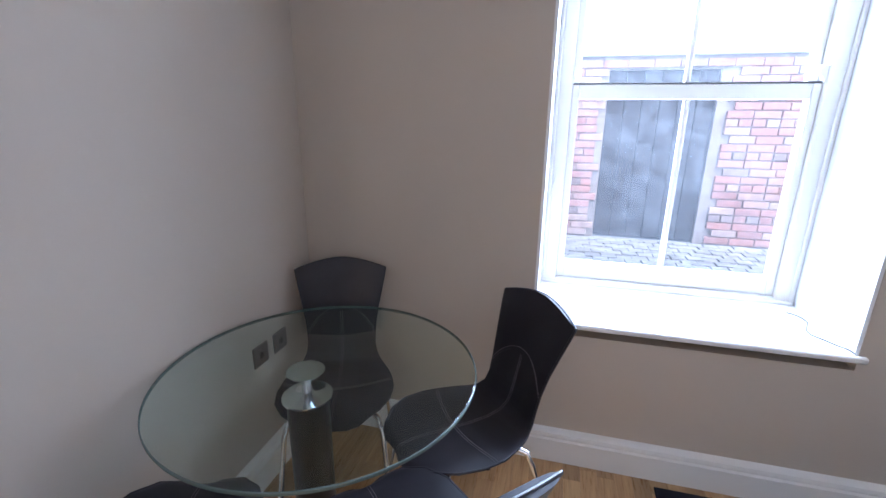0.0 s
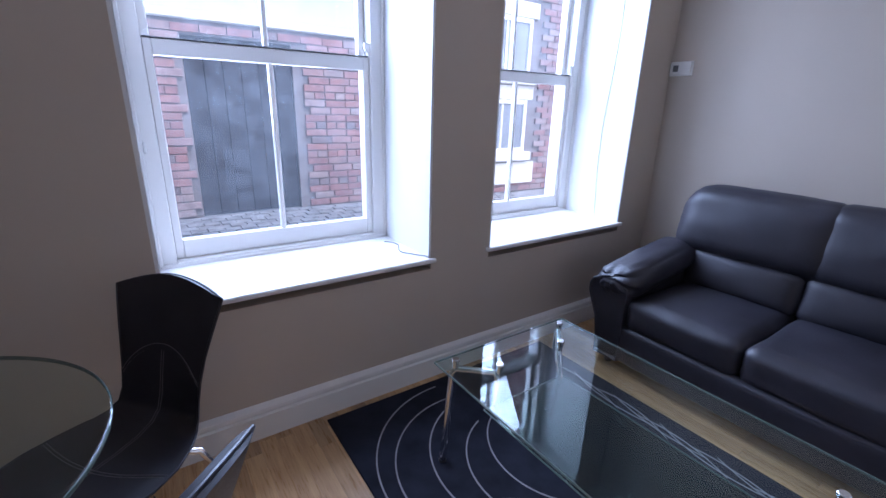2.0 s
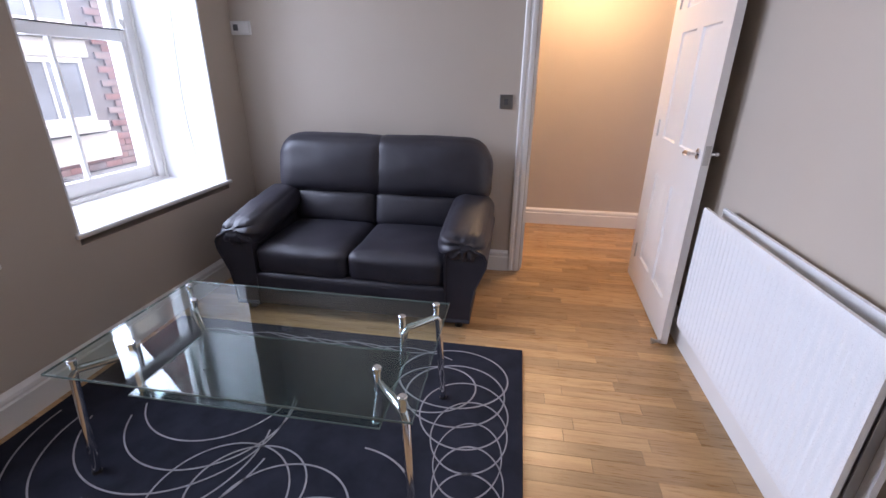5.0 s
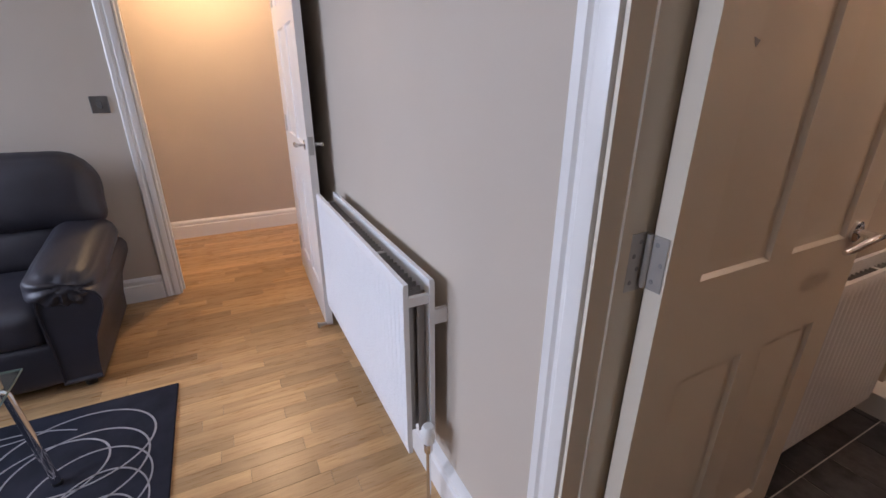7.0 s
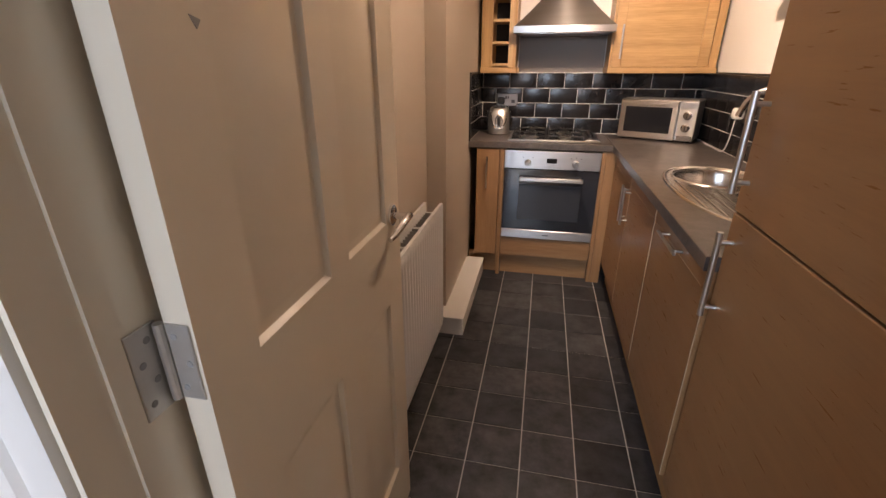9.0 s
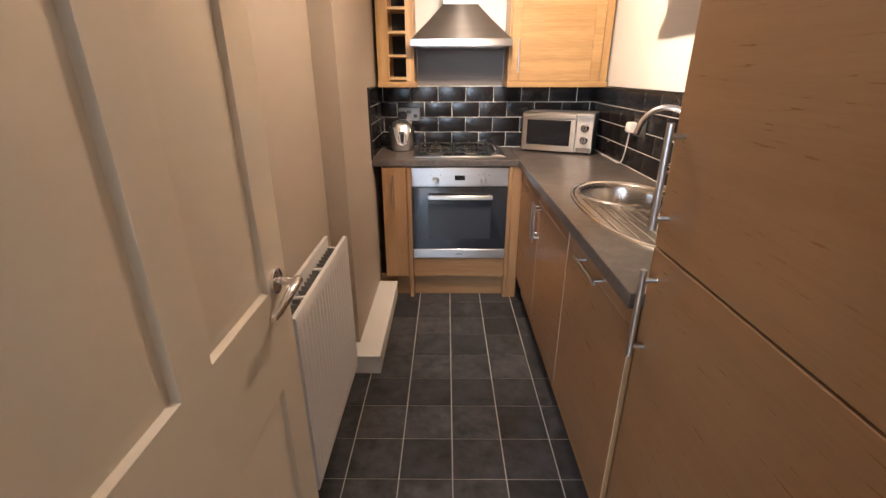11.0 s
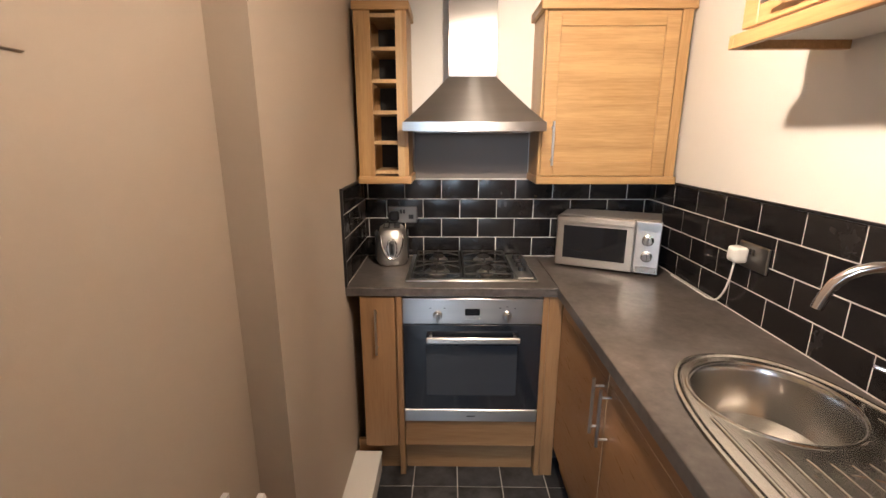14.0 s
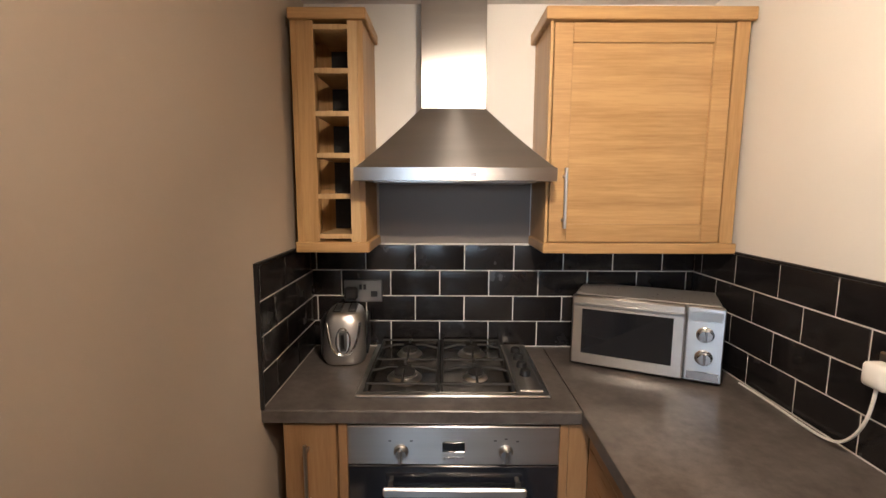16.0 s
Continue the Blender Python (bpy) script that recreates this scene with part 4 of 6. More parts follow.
for sx in (-1, 1):
    x0 = SW / 2 + sx * (SW / 2 - 0.098)
    # scrolled front panel
    bm = bmesh.new()
    out = []
    for z, wl, wr in ((0.045, 0.036, 0.112), (0.15, 0.042, 0.114), (0.26, 0.060, 0.116), (0.34, 0.094, 0.117), (0.40, 0.120, 0.118), (0.45, 0.124, 0.118), (0.485, 0.106, 0.108), (0.505, 0.066, 0.076)):
        out.append((z, wl, wr))
    loop = [(-sx * 0 + sx * wl, z) for z, wl, wr in out] + [(-sx * wr, z) for z, wl, wr in reversed(out)]
    rings = []
    for y, s in ((0.012, 0.90), (0.0, 0.94), (0.0, 0.98), (0.012, 1.0), (0.30, 1.0), (0.76, 0.98)):
        rings.append([bm.verts.new((x0 + u * s, y, 0.27 + (z - 0.27) * s)) for u, z in loop])
    for a, b in zip(rings, rings[1:]):
        for k in range(len(loop)):
            j = (k + 1) % len(loop)
            bm.faces.new((a[k], a[j], b[j], b[k]))
    bm.faces.new(rings[0])
    bm.faces.new(rings[-1][::-1])
    arm = part("arm", bm, LEATHER, sofa, "black leather arm with a scrolled front", 45)
    bm = bmesh.new()
    cushion(bm, (0.132, 0.355, 0.086), 0.085, (0.010, 0.012, 0.012), Matrix.Translation((x0 - sx * 0.022, 0.352, 0.530)) @ pose(0, 0, 0, 8, sx * 8), 18, 0.003, 31 + sx)
    # gathers at the front end of the pillow
    for v in bm.verts:
        if v.co.y < 0.14:
            ang = math.atan2(v.co.z - 0.53, v.co.x - x0)
            v.co.y += 0.009 * math.sin(ang * 12) * min(1, (0.14 - v.co.y) / 0.05)
            v.co.z += 0.0025 * math.sin(ang * 17 + 1)
    part("arm_pillow", bm, LEATHER, arm, "padded arm pillow gathered at the front", 70)
    for y in (0.06, 0.78):
        part("foot", lathe(bmesh.new(), ((0, 0), (0.022, 0), (0.028, 0.045), (0, 0.045)), 14, (x0 - sx * 0.03, y, 0)), BLACK, sofa)


def radiator(name, length, height, z0, m, label, valve_end=0, steps=0):
    """Double panel radiator: local x along the wall, y out from the wall."""
    rad = thing(name, label, "radiator", m)
    pitch = 0.0333
    for nm, y0, y1 in (("back_panel", 0.044, 0.060), ("front_panel", 0.124, 0.140)):
        bm = bmesh.new()
        outer = 1 if nm == "front_panel" else -1
        n = int(length / pitch)
        xs, ds = [0.0], [0.0]
        for k in range(n):
            c = length * (k + 0.5) / n
            for u, d in ((-0.30, 0.0), (-0.18, 0.0045), (0.18, 0.0045), (0.30, 0.0)):
                xs.append(c + u * length / n)
                ds.append(d)
        xs.append(length)
        ds.append(0.0)
        zrow = ((z0, 1, 0), (z0 + 0.012, 1, 0), (z0 + 0.035, 0, 0), (z0 + 0.055, 0, 1), (z0 + height - 0.055, 0, 1), (z0 + height - 0.035, 0, 0), (z0 + height - 0.010, 0, 0), (z0 + height, 1, 0))
        fr, bk = [], []
        for z, lip, rib in zrow:
            fr.append([bm.verts.new((x, (y1 if outer > 0 else y0) - outer * (0.003 * lip) - outer * d * rib, z)) for x, d in zip(xs, ds)])
            bk.append([bm.verts.new((x, (y0 if outer > 0 else y1), z)) for x in xs])
        for g in (fr, bk):
            for i in range(len(zrow) - 1):
                for k in range(len(xs) - 1):
                    bm.faces.new((g[i][k], g[i][k + 1], g[i + 1][k + 1], g[i + 1][k]))
        for i in range(len(zrow) - 1):
            for k in (0, len(xs) - 1):
                bm.faces.new((fr[i][k], fr[i + 1][k], bk[i + 1][k], bk[i][k]))
        for i in (0, len(zrow) - 1):
            for k in range(len(xs) - 1):
                bm.faces.new((fr[i][k], fr[i][k + 1], bk[i][k + 1], bk[i][k]))
        part(nm, bm, RADIATOR, rad, "white ribbed steel panel", 40)
    fins = bmesh.new()
    nf = int(length / 0.032)
    for k in range(nf):
        x = 0.03 + (length - 0.06) * k / (nf - 1)
        box(fins, x - 0.0012, 0.062, z0 + 0.05, x + 0.0012, 0.088, z0 + height - 0.042)
        box(fins, x - 0.0012 + 0.012, 0.094, z0 + 0.05, x + 0.0012 + 0.012, 0.121, z0 + height - 0.042)
    tagged(part("convector", fins, DUST, rad, "dusty grey convector fins"), kind="stuff")
    for x in (0.004, length * 0.33, length * 0.66, length - 0.02):
        part("spacer", boxes((x, 0.060, z0 + height - 0.075, x + 0.016, 0.124, z0 + height - 0.045), bevel=0.002), RADIATOR, rad)
        part("bracket", boxes((x + 0.002, 0.0, z0 + height - 0.15, x + 0.014, 0.044, z0 + height - 0.10)), RADIATOR, rad)
    x = length + 0.028 if valve_end else -0.028
    end = length if valve_end else 0.0
    vb = part("valve_body", tube(bmesh.new(), [(end, 0.082, z0 + 0.035), (x, 0.082, z0 + 0.035)], 0.009, 12), CHROME, rad, "chrome valve body")
    b2 = bmesh.new()
    tube(b2, [(x, 0.082, z0 + 0.012), (x, 0.082, 0.001)], 0.0075, 12)
    part("pipe", b2, CHROME, vb)
    part("valve_nut", lathe(bmesh.new(), ((0, -0.02), (0.013, -0.02), (0.015, -0.008), (0.015, 0.014), (0.011, 0.02), (0, 0.02)), 8, (x, 0.082, z0 + 0.030)), CHROME, vb)
    part("thermostat_head", lathe(bmesh.new(), ((0, 0.048), (0.014, 0.048), (0.020, 0.056), (0.023, 0.085), (0.022, 0.105), (0.016, 0.116), (0, 0.118)), 24, (x, 0.082, z0)), WHITEPL, vb, "white thermostatic valve head")
    return rad


radiator("radiator", 1.095, 0.60, 0.238, pose(1.162, SOUTH, 0) , "white double panel radiator on the wall beside the kitchen door")
radiator("radiator", 0.66, 0.645, 0.148, Matrix(((0, -1, 0, K_EAST), (1, 0, 0, -2.655), (0, 0, 1, 0), (0, 0, 0, 1))), "white double panel radiator on the kitchen wall", 1)


def plate(name, m, w, h, label, category, mat, extras):
    """Wall plate: local x across, z up, y out of the wall."""
    t = thing(name, label, category, m)
    part("plate", boxes((-w / 2, 0, -h / 2, w / 2, 0.009, h / 2), bevel=0.003), mat, t)
    for nm, dims, mt in extras:
        part(nm, boxes(dims, bevel=0.0015), mt, t)
    return t


FACE_W = Matrix.Rotation(radians(90), 4, 'Z')
plate("light_switch", Matrix.Translation((EAST, 0.088, 1.205)) @ FACE_W, 0.086, 0.090, "dark brushed steel single light switch on the wall", "light switch", DARKSTEEL,
      (("rocker", (-0.012, 0.009, -0.020, 0.012, 0.014, 0.020), GREYPL),))
plate("thermostat", Matrix.Translation((EAST, 1.910, 1.648)) @ FACE_W, 0.145, 0.086, "white plastic room thermostat on the wall", "thermostat", WHITEPL,
      (("case", (-0.066, 0.009, -0.038, 0.066, 0.024, 0.038), WHITEPL), ("display", (0.012, 0.024, -0.018, 0.046, 0.0255, 0.020), GREYPL)))
plate("wall_socket", Matrix.Translation((EAST, 1.80, 0.44)) @ FACE_W, 0.146, 0.086, "dark brushed steel double socket behind the sofa", "socket", DARKSTEEL, (("switch", (-0.05, 0.009, 0.0, -0.03, 0.013, 0.02), GREYPL),))
FACE_E = Matrix.Rotation(radians(-90), 4, 'Z')
plate("wall_socket", Matrix.Translation((WEST, 1.587, 0.553)) @ FACE_E, 0.086, 0.086, "dark brushed steel wall socket beside the table", "socket", DARKSTEEL, (("aerial_hole", (-0.012, 0.009, -0.012, 0.012, 0.012, 0.012), GREYPL),))
plate("wall_socket", Matrix.Translation((WEST, 1.712, 0.553)) @ FACE_E, 0.086, 0.086, "dark brushed steel wall socket beside the table", "socket", DARKSTEEL, (("aerial_hole", (-0.012, 0.009, -0.012, 0.012, 0.012, 0.012), GREYPL),))
# white cable down the reveal of the second window and a loose lead on the first sill
bm = bmesh.new()
tube(bm, [(WIN[1][1] - 0.016, NORTH + 0.20 - 0.02 * math.sin(k * 0.35), 2.30 - k * 0.085) for k in range(20)], 0.0022, 6)
solid("cable", bm, WHITEPL, "thin white cable hanging down the window reveal", "cable")
bm = bmesh.new()
tube(bm, [(1.395 + 0.030 * math.sin(k * 0.42) + 0.002 * k, 2.33 - 0.018 * k, SILL + 0.0325 + 0.003 * abs(math.sin(k * 0.8))) for k in range(20)], 0.0024, 6)
solid("cable", bm, GREYPL, "thin dark loose lead lying on the window sill", "cable")
bm = bmesh.new()
lathe(bm, ((0, 0.0), (0.017, 0.0), (0.017, 0.010), (0.012, 0.014), (0.010, 0.05), (0, 0.052)), 14, m=Matrix.Translation((2.43, -0.80, 0.028)) @ pose(0, 0, 0, 90))
solid("door_stop", bm, SATIN, "small metal door stop by the open hall door", "door stop")

# ---- kitchen ----
OVEN = (-0.130, 0.464)
FRONT = -3.62
RUN = -0.215


def bar_handle(parent, a, b, out, r=0.006, label="brushed steel bar handle"):
    """A bar from a to b on two posts; out points away from the door."""
    a, b, out = Vector(a), Vector(b), Vector(out)
    d = (b - a).normalized()
    bm = bmesh.new()
    tube(bm, [a + out * 0.032, b + out * 0.032], r, 14)
    h = part("handle", bm, SATIN, parent, label)
    for p in (a + d * 0.025, b - d * 0.025):
        part("handle_post", tube(bmesh.new(), [p, p + out * 0.032], r * 0.75, 10), SATIN, h)
    return h


def shaker(parent, axis, plane, out, lo, hi, z0, z1, mat, across, label, rail=0.058, th=0.019):
    """A framed door front with a recessed panel. plane: the face behind it; out: +1 or -1."""
    def slab(u0, u1, a, b, t, bevel):
        d0, d1 = sorted((plane, plane + out * t))
        return boxes((u0, d0, a, u1, d1, b), bevel=bevel) if axis == "x" else boxes((d0, u0, a, d1, u1, b), bevel=bevel)
    leaf = part("door", slab(lo + rail, hi - rail, z0 + rail, z1 - rail, th - 0.009, 0.0), mat, parent, label)
    part("stile", slab(lo, lo + rail, z0, z1, th, 0.0018), mat, leaf)
    part("stile", slab(hi - rail, hi, z0, z1, th, 0.0018), mat, leaf)
    part("rail", slab(lo + rail + 0.0003, hi - rail - 0.0003, z0, z0 + rail, th - 0.0006, 0.0014), across, leaf)
    part("rail", slab(lo + rail + 0.0003, hi - rail - 0.0003, z1 - rail, z1, th - 0.0006, 0.0014), across, leaf)
    return leaf


# base units under the hob
unit = thing("base_cabinet", "narrow oak veneer base cabinet beside the oven", "cabinet", pose(0, 0, 0))
part("body", boxes((0.492, K_SOUTH, 0.15, 0.648, FRONT - 0.012, 0.888)), OAKBASE, unit)
dr = part("door", boxes((0.497, FRONT - 0.0115, 0.155, 0.644, FRONT + 0.007, 0.884), bevel=0.0018), OAKBASE, unit, "oak veneer slab door")
bar_handle(dr, (0.575, FRONT + 0.007, 0.632), (0.575, FRONT + 0.007, 0.838), (0, 1, 0), 0.005)
unit = thing("oven_cabinet", "oak veneer housing round the built-in oven", "cabinet", pose(0, 0, 0))
part("side_panel", boxes((0.466, K_SOUTH, 0.0, 0.490, FRONT + 0.006, 0.888), bevel=0.001), OAKBASE, unit)
part("side_panel", boxes((-0.155, K_SOUTH, 0.0, -0.132, FRONT + 0.006, 0.888), bevel=0.001), OAKBASE, unit)
part("filler_panel", boxes((OVEN[0] + 0.001, FRONT - 0.02, 0.155, OVEN[1] - 0.001, FRONT - 0.002, 0.284), bevel=0.001), OAKBASEX, unit, "oak panel under the oven")
part("plinth", boxes((OVEN[0] + 0.001, FRONT - 0.065, 0.0, OVEN[1] - 0.001, FRONT - 0.047, 0.150)), OAKBASEX, unit, "recessed oak plinth")
part("corner_post", boxes((RUN + 0.001, K_SOUTH, 0.0, -0.157, FRONT + 0.004, 0.888), bevel=0.001), OAKBASE, unit)
part("plinth", boxes((0.492, FRONT - 0.065, 0.0, 0.690, FRONT - 0.047, 0.148)), OAKBASEX, unit)

oven = thing("oven", "stainless steel built-in single oven with black glass door", "oven", pose(0, 0, 0))
part("body", boxes((OVEN[0] + 0.006, K_SOUTH + 0.05, 0.29, OVEN[1] - 0.006, FRONT - 0.012, 0.875)), BLACK, oven)
panel = part("control_panel", boxes((OVEN[0], FRONT - 0.012, 0.766, OVEN[1], FRONT + 0.012, 0.882), bevel=0.003), STEELH, oven, "brushed steel control panel")
for x in (0.314, 0.020):
    knob = part("knob", lathe(bmesh.new(), ((0, 0), (0.021, 0), (0.021, 0.003), (0.017, 0.006), (0.015, 0.020), (0, 0.021)), 28, m=Matrix.Translation((x, FRONT + 0.012, 0.806)) @ pose(0, 0, 0, -90)), SATIN, panel, "steel rotary knob")
    part("grip", boxes((x - 0.004, FRONT + 0.030, 0.786, x + 0.004, FRONT + 0.044, 0.826), bevel=0.002), SATIN, panel)
part("display", boxes((0.135, FRONT + 0.0115, 0.806, 0.198, FRONT + 0.0130, 0.836), bevel=0.002), OVENGLASS, panel, "small dark clock display")
for k in range(5):
    part("button", lathe(bmesh.new(), ((0, 0), (0.0045, 0), (0.004, 0.004), (0, 0.004)), 12, m=Matrix.Translation((0.140 + k * 0.013, FRONT + 0.012, 0.786)) @ pose(0, 0, 0, -90)), SATIN, panel)
for x, z in ((0.345, 0.838), (0.285, 0.838), (0.050, 0.840), (-0.012, 0.838), (0.02, 0.845)):
    part("marking", boxes((x - 0.004, FRONT + 0.0118, z - 0.002, x + 0.004, FRONT + 0.0124, z + 0.002)), GREYPL, panel)
door = part("oven_door", boxes((OVEN[0], FRONT - 0.012, 0.352, OVEN[1], FRONT + 0.010, 0.762), bevel=0.003), OVENDOOR, oven, "black glass oven door")
part("inner_window", boxes((OVEN[0] + 0.10, FRONT + 0.0102, 0.425, OVEN[1] - 0.10, FRONT + 0.0112, 0.665), bevel=0.0004), material("oven_window_glass", (0.045, 0.050, 0.060), 0.12)[0], door, "paler inner oven window")
part("lower_rail", boxes((OVEN[0], FRONT - 0.012, 0.290, OVEN[1], FRONT + 0.011, 0.351), bevel=0.003), STEELH, oven, "brushed steel lower rail")
part("maker_badge", boxes((0.148, FRONT + 0.0108, 0.315, 0.186, FRONT + 0.0116, 0.321)), GREYPL, oven)
hb = boxes((-0.035, FRONT + 0.034, 0.690, 0.362, FRONT + 0.050, 0.718), bevel=0.005)
hd = part("handle", hb, STEELH, oven, "flat brushed steel handle bar")
for x in (-0.022, 0.338):
    part("handle_post", boxes((x, FRONT + 0.008, 0.694, x + 0.012, FRONT + 0.036, 0.714)), SATIN, hd)

def slab_door(parent, lo, hi):
    """A plain veneered door with a fine groove line below its top edge and pale lipped edges."""
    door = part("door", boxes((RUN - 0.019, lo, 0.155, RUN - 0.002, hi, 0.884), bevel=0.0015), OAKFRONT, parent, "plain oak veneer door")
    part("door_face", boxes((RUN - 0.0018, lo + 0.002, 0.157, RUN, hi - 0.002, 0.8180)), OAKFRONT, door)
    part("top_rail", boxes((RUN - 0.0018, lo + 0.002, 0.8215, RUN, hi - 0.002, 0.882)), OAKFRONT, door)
    part("groove_line", boxes((RUN - 0.0020, lo + 0.04, 0.8184, RUN - 0.0006, hi - 0.04, 0.8211)), EDGING, door, "pale line below the top edge")
    for y in (lo, hi - 0.0016):
        part("edging", boxes((RUN - 0.0018, y, 0.157, RUN - 0.0002, y + 0.0016, 0.882)), EDGING, door, "pale edge strip")
    return door


EDGING = mottled("pale_oak_edging", (0.56, 0.42, 0.27), 0.1, 0.45, fine=120, relief=0.05)
# base units along the long wall
for lo, hi, hand, lab in ((-3.06, -2.515, "v", "oak veneer base cabinet under the worktop corner"), (-2.510, -1.905, "h", "oak veneer base cabinet under the sink")):
    unit = thing("base_cabinet", lab, "cabinet", pose(0, 0, 0))
    part("body", boxes((K_WEST, lo + 0.001, 0.15, RUN - 0.020, hi - 0.001, 0.740), (RUN - 0.038, lo + 0.001, 0.742, RUN - 0.020, hi - 0.001, 0.888)), OAKY, unit)
    dr = slab_door(unit, lo + 0.003, hi - 0.003)
    if hand == "v":
        bar_handle(dr, (RUN, lo + 0.030, 0.622), (RUN, lo + 0.030, 0.815), (1, 0, 0), 0.0055)
    else:
        bar_handle(dr, (RUN, lo + 0.185, 0.840), (RUN, lo + 0.395, 0.840), (1, 0, 0), 0.0055)
    part("plinth", boxes((RUN - 0.065, lo, 0.0, RUN - 0.048, hi, 0.149)), OAKY, unit, "recessed oak plinth")
unit = thing("corner_cabinet", "oak veneer corner base cabinet beside the oven", "cabinet", pose(0, 0, 0))
part("body", boxes((K_WEST, K_SOUTH, 0.15, RUN - 0.020, -3.062, 0.740), (RUN - 0.038, FRONT, 0.742, RUN - 0.020, -3.062, 0.888)), OAKY, unit)
dr = slab_door(unit, FRONT + 0.006, -3.063)
bar_handle(dr, (RUN, -3.095, 0.622), (RUN, -3.095, 0.815), (1, 0, 0), 0.0055)
part("plinth", boxes((RUN - 0.065, FRONT - 0.045, 0.0, RUN - 0.048, -3.062, 0.149)), OAKY, unit)

# tall unit beside the door
tall = thing("tall_cabinet", "tall oak veneer cabinet with two doors and bar handles", "cabinet", pose(0, 0, 0))
TF, TE = -0.222, -1.885
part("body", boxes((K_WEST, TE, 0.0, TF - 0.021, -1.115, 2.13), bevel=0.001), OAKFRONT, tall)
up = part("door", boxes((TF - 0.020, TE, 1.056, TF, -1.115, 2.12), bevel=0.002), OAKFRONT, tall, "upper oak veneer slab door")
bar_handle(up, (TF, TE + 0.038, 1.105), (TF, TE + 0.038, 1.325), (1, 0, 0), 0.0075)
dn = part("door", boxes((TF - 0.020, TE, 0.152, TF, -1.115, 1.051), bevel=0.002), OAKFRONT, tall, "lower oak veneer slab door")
bar_handle(dn, (TF, TE + 0.038, 0.785), (TF, TE + 0.038, 1.010), (1, 0, 0), 0.0075)
part("plinth", boxes((TF - 0.075, TE, 0.0, TF - 0.058, -1.115, 0.150)), OAKY, tall)

# worktop, one L with a round hole for the bowl
WE = -0.190
worktop = thing("worktop", "mottled dark grey laminate worktop round the corner", "worktop", pose(0, 0, 0))
part("hob_slab", box(bmesh.new(), WE, K_SOUTH, 0.890, K_PIER, FRONT + 0.018, WT, 0.004), WORKTOP, worktop)
lx0, lx1, ly0, ly1 = K_WEST, WE, K_SOUTH, TE - 0.002
br = 0.170
bowl = (-0.505, -2.815)
x0s, x1s, y0s, y1s = bowl[0] - 0.215, bowl[0] + 0.215, bowl[1] - 0.215, bowl[1] + 0.215
bm = bmesh.new()
for z, up_ in ((WT, True), (0.890, False)):
    i0, i1 = [], []
    for k in range(48):
        a = 2 * math.pi * k / 48
        c, q = math.cos(a), math.sin(a)
        f = 0.215 / max(abs(c), abs(q))
        i0.append(bm.verts.new((bowl[0] + br * c, bowl[1] + br * q, z)))
        i1.append(bm.verts.new((bowl[0] + c * f, bowl[1] + q * f, z)))
    for k in range(48):
        j = (k + 1) % 48
        bm.faces.new((i0[k], i0[j], i1[j], i1[k]) if up_ else (i1[k], i1[j], i0[j], i0[k]))
    if up_:
        rim_top = i0
for k in range(48):
    bm.faces.new((rim_top[k], rim_top[(k + 1) % 48], i0[(k + 1) % 48], i0[k]))
part("sink_cutout", bm, WORKTOP, worktop)
for dims in ((lx0, ly0, 0.890, lx1 - 0.0005, y0s, WT), (lx0, y1s, 0.890, lx1, ly1, WT), (lx0, y0s, 0.890, x0s, y1s, WT), (x1s, y0s, 0.890, lx1, y1s, WT)):
    part("slab", boxes(dims), WORKTOP, worktop)
part("front_edge", boxes((lx1 - 0.001, FRONT + 0.019, 0.8905, lx1 + 0.002, ly1, WT - 0.0015)), WORKTOP, worktop, "laminate front edge")

# sink: oval inset plate, round bowl, ribbed drainer
sink = thing("sink", "oval stainless steel inset sink with round bowl and ribbed drainer", "sink", pose(0, 0, WT))
bm = bmesh.new()
SY0, SY1, SHW = -3.035, -2.130, 0.240
cx, cy, hl = -0.505, (SY0 + SY1) / 2, (SY1 - SY0) / 2


def oval(s, z, n=96):
    out = []
    for k in range(n):
        a = 2 * math.pi * k / n
        c, q = math.cos(a), math.sin(a)
        out.append((cx + (SHW * s[0]) * math.copysign(abs(c) ** 0.82, c), cy + (hl * s[1]) * math.copysign(abs(q) ** 0.82, q), z))
    return out


def circle(r, z, n=96):
    return [(bowl[0] + r * math.cos(2 * math.pi * k / n), bowl[1] + r * math.sin(2 * math.pi * k / n), z) for k in range(n)]


loops = [oval((1.0, 1.0), 0.0005), oval((0.985, 0.992), 0.006), oval((0.955, 0.976), 0.0065), oval((0.93, 0.965), 0.002), oval((0.905, 0.955), 0.0015)]
rings = [[bm.verts.new(p) for p in lp] for lp in loops]
for a, b in zip(rings, rings[1:]):
    for k in range(96):
        bm.faces.new((a[k], a[(k + 1) % 96], b[(k + 1) % 96], b[k]))
inner = [bm.verts.new(p) for p in circle(0.182, 0.0015)]
bowl_rings = [inner] + [[bm.verts.new(p) for p in circle(r, z)] for r, z in ((0.180, 0.005), (0.175, 0.005), (0.170, -0.002), (0.166, -0.02), (0.158, -0.11), (0.148, -0.138), (0.12, -0.150), (0.04, -0.155), (0.036, -0.160))]
for a, b in zip(bowl_rings, bowl_rings[1:]):
    for k in range(96):
        bm.faces.new((a[k], a[(k + 1) % 96], b[(k + 1) % 96], b[k]))
bm.faces.new(bowl_rings[-1])
part("basin", bm, SINKSTEEL, sink, "satin steel bowl and rim", 40)
web = bmesh.new()
edges = []
for lp in (oval((0.905, 0.955), 0.0015), circle(0.182, 0.0015)):
    vs = [web.verts.new(p) for p in lp]
    edges += [web.edges.new((vs[k], vs[k - 1])) for k in range(96)]
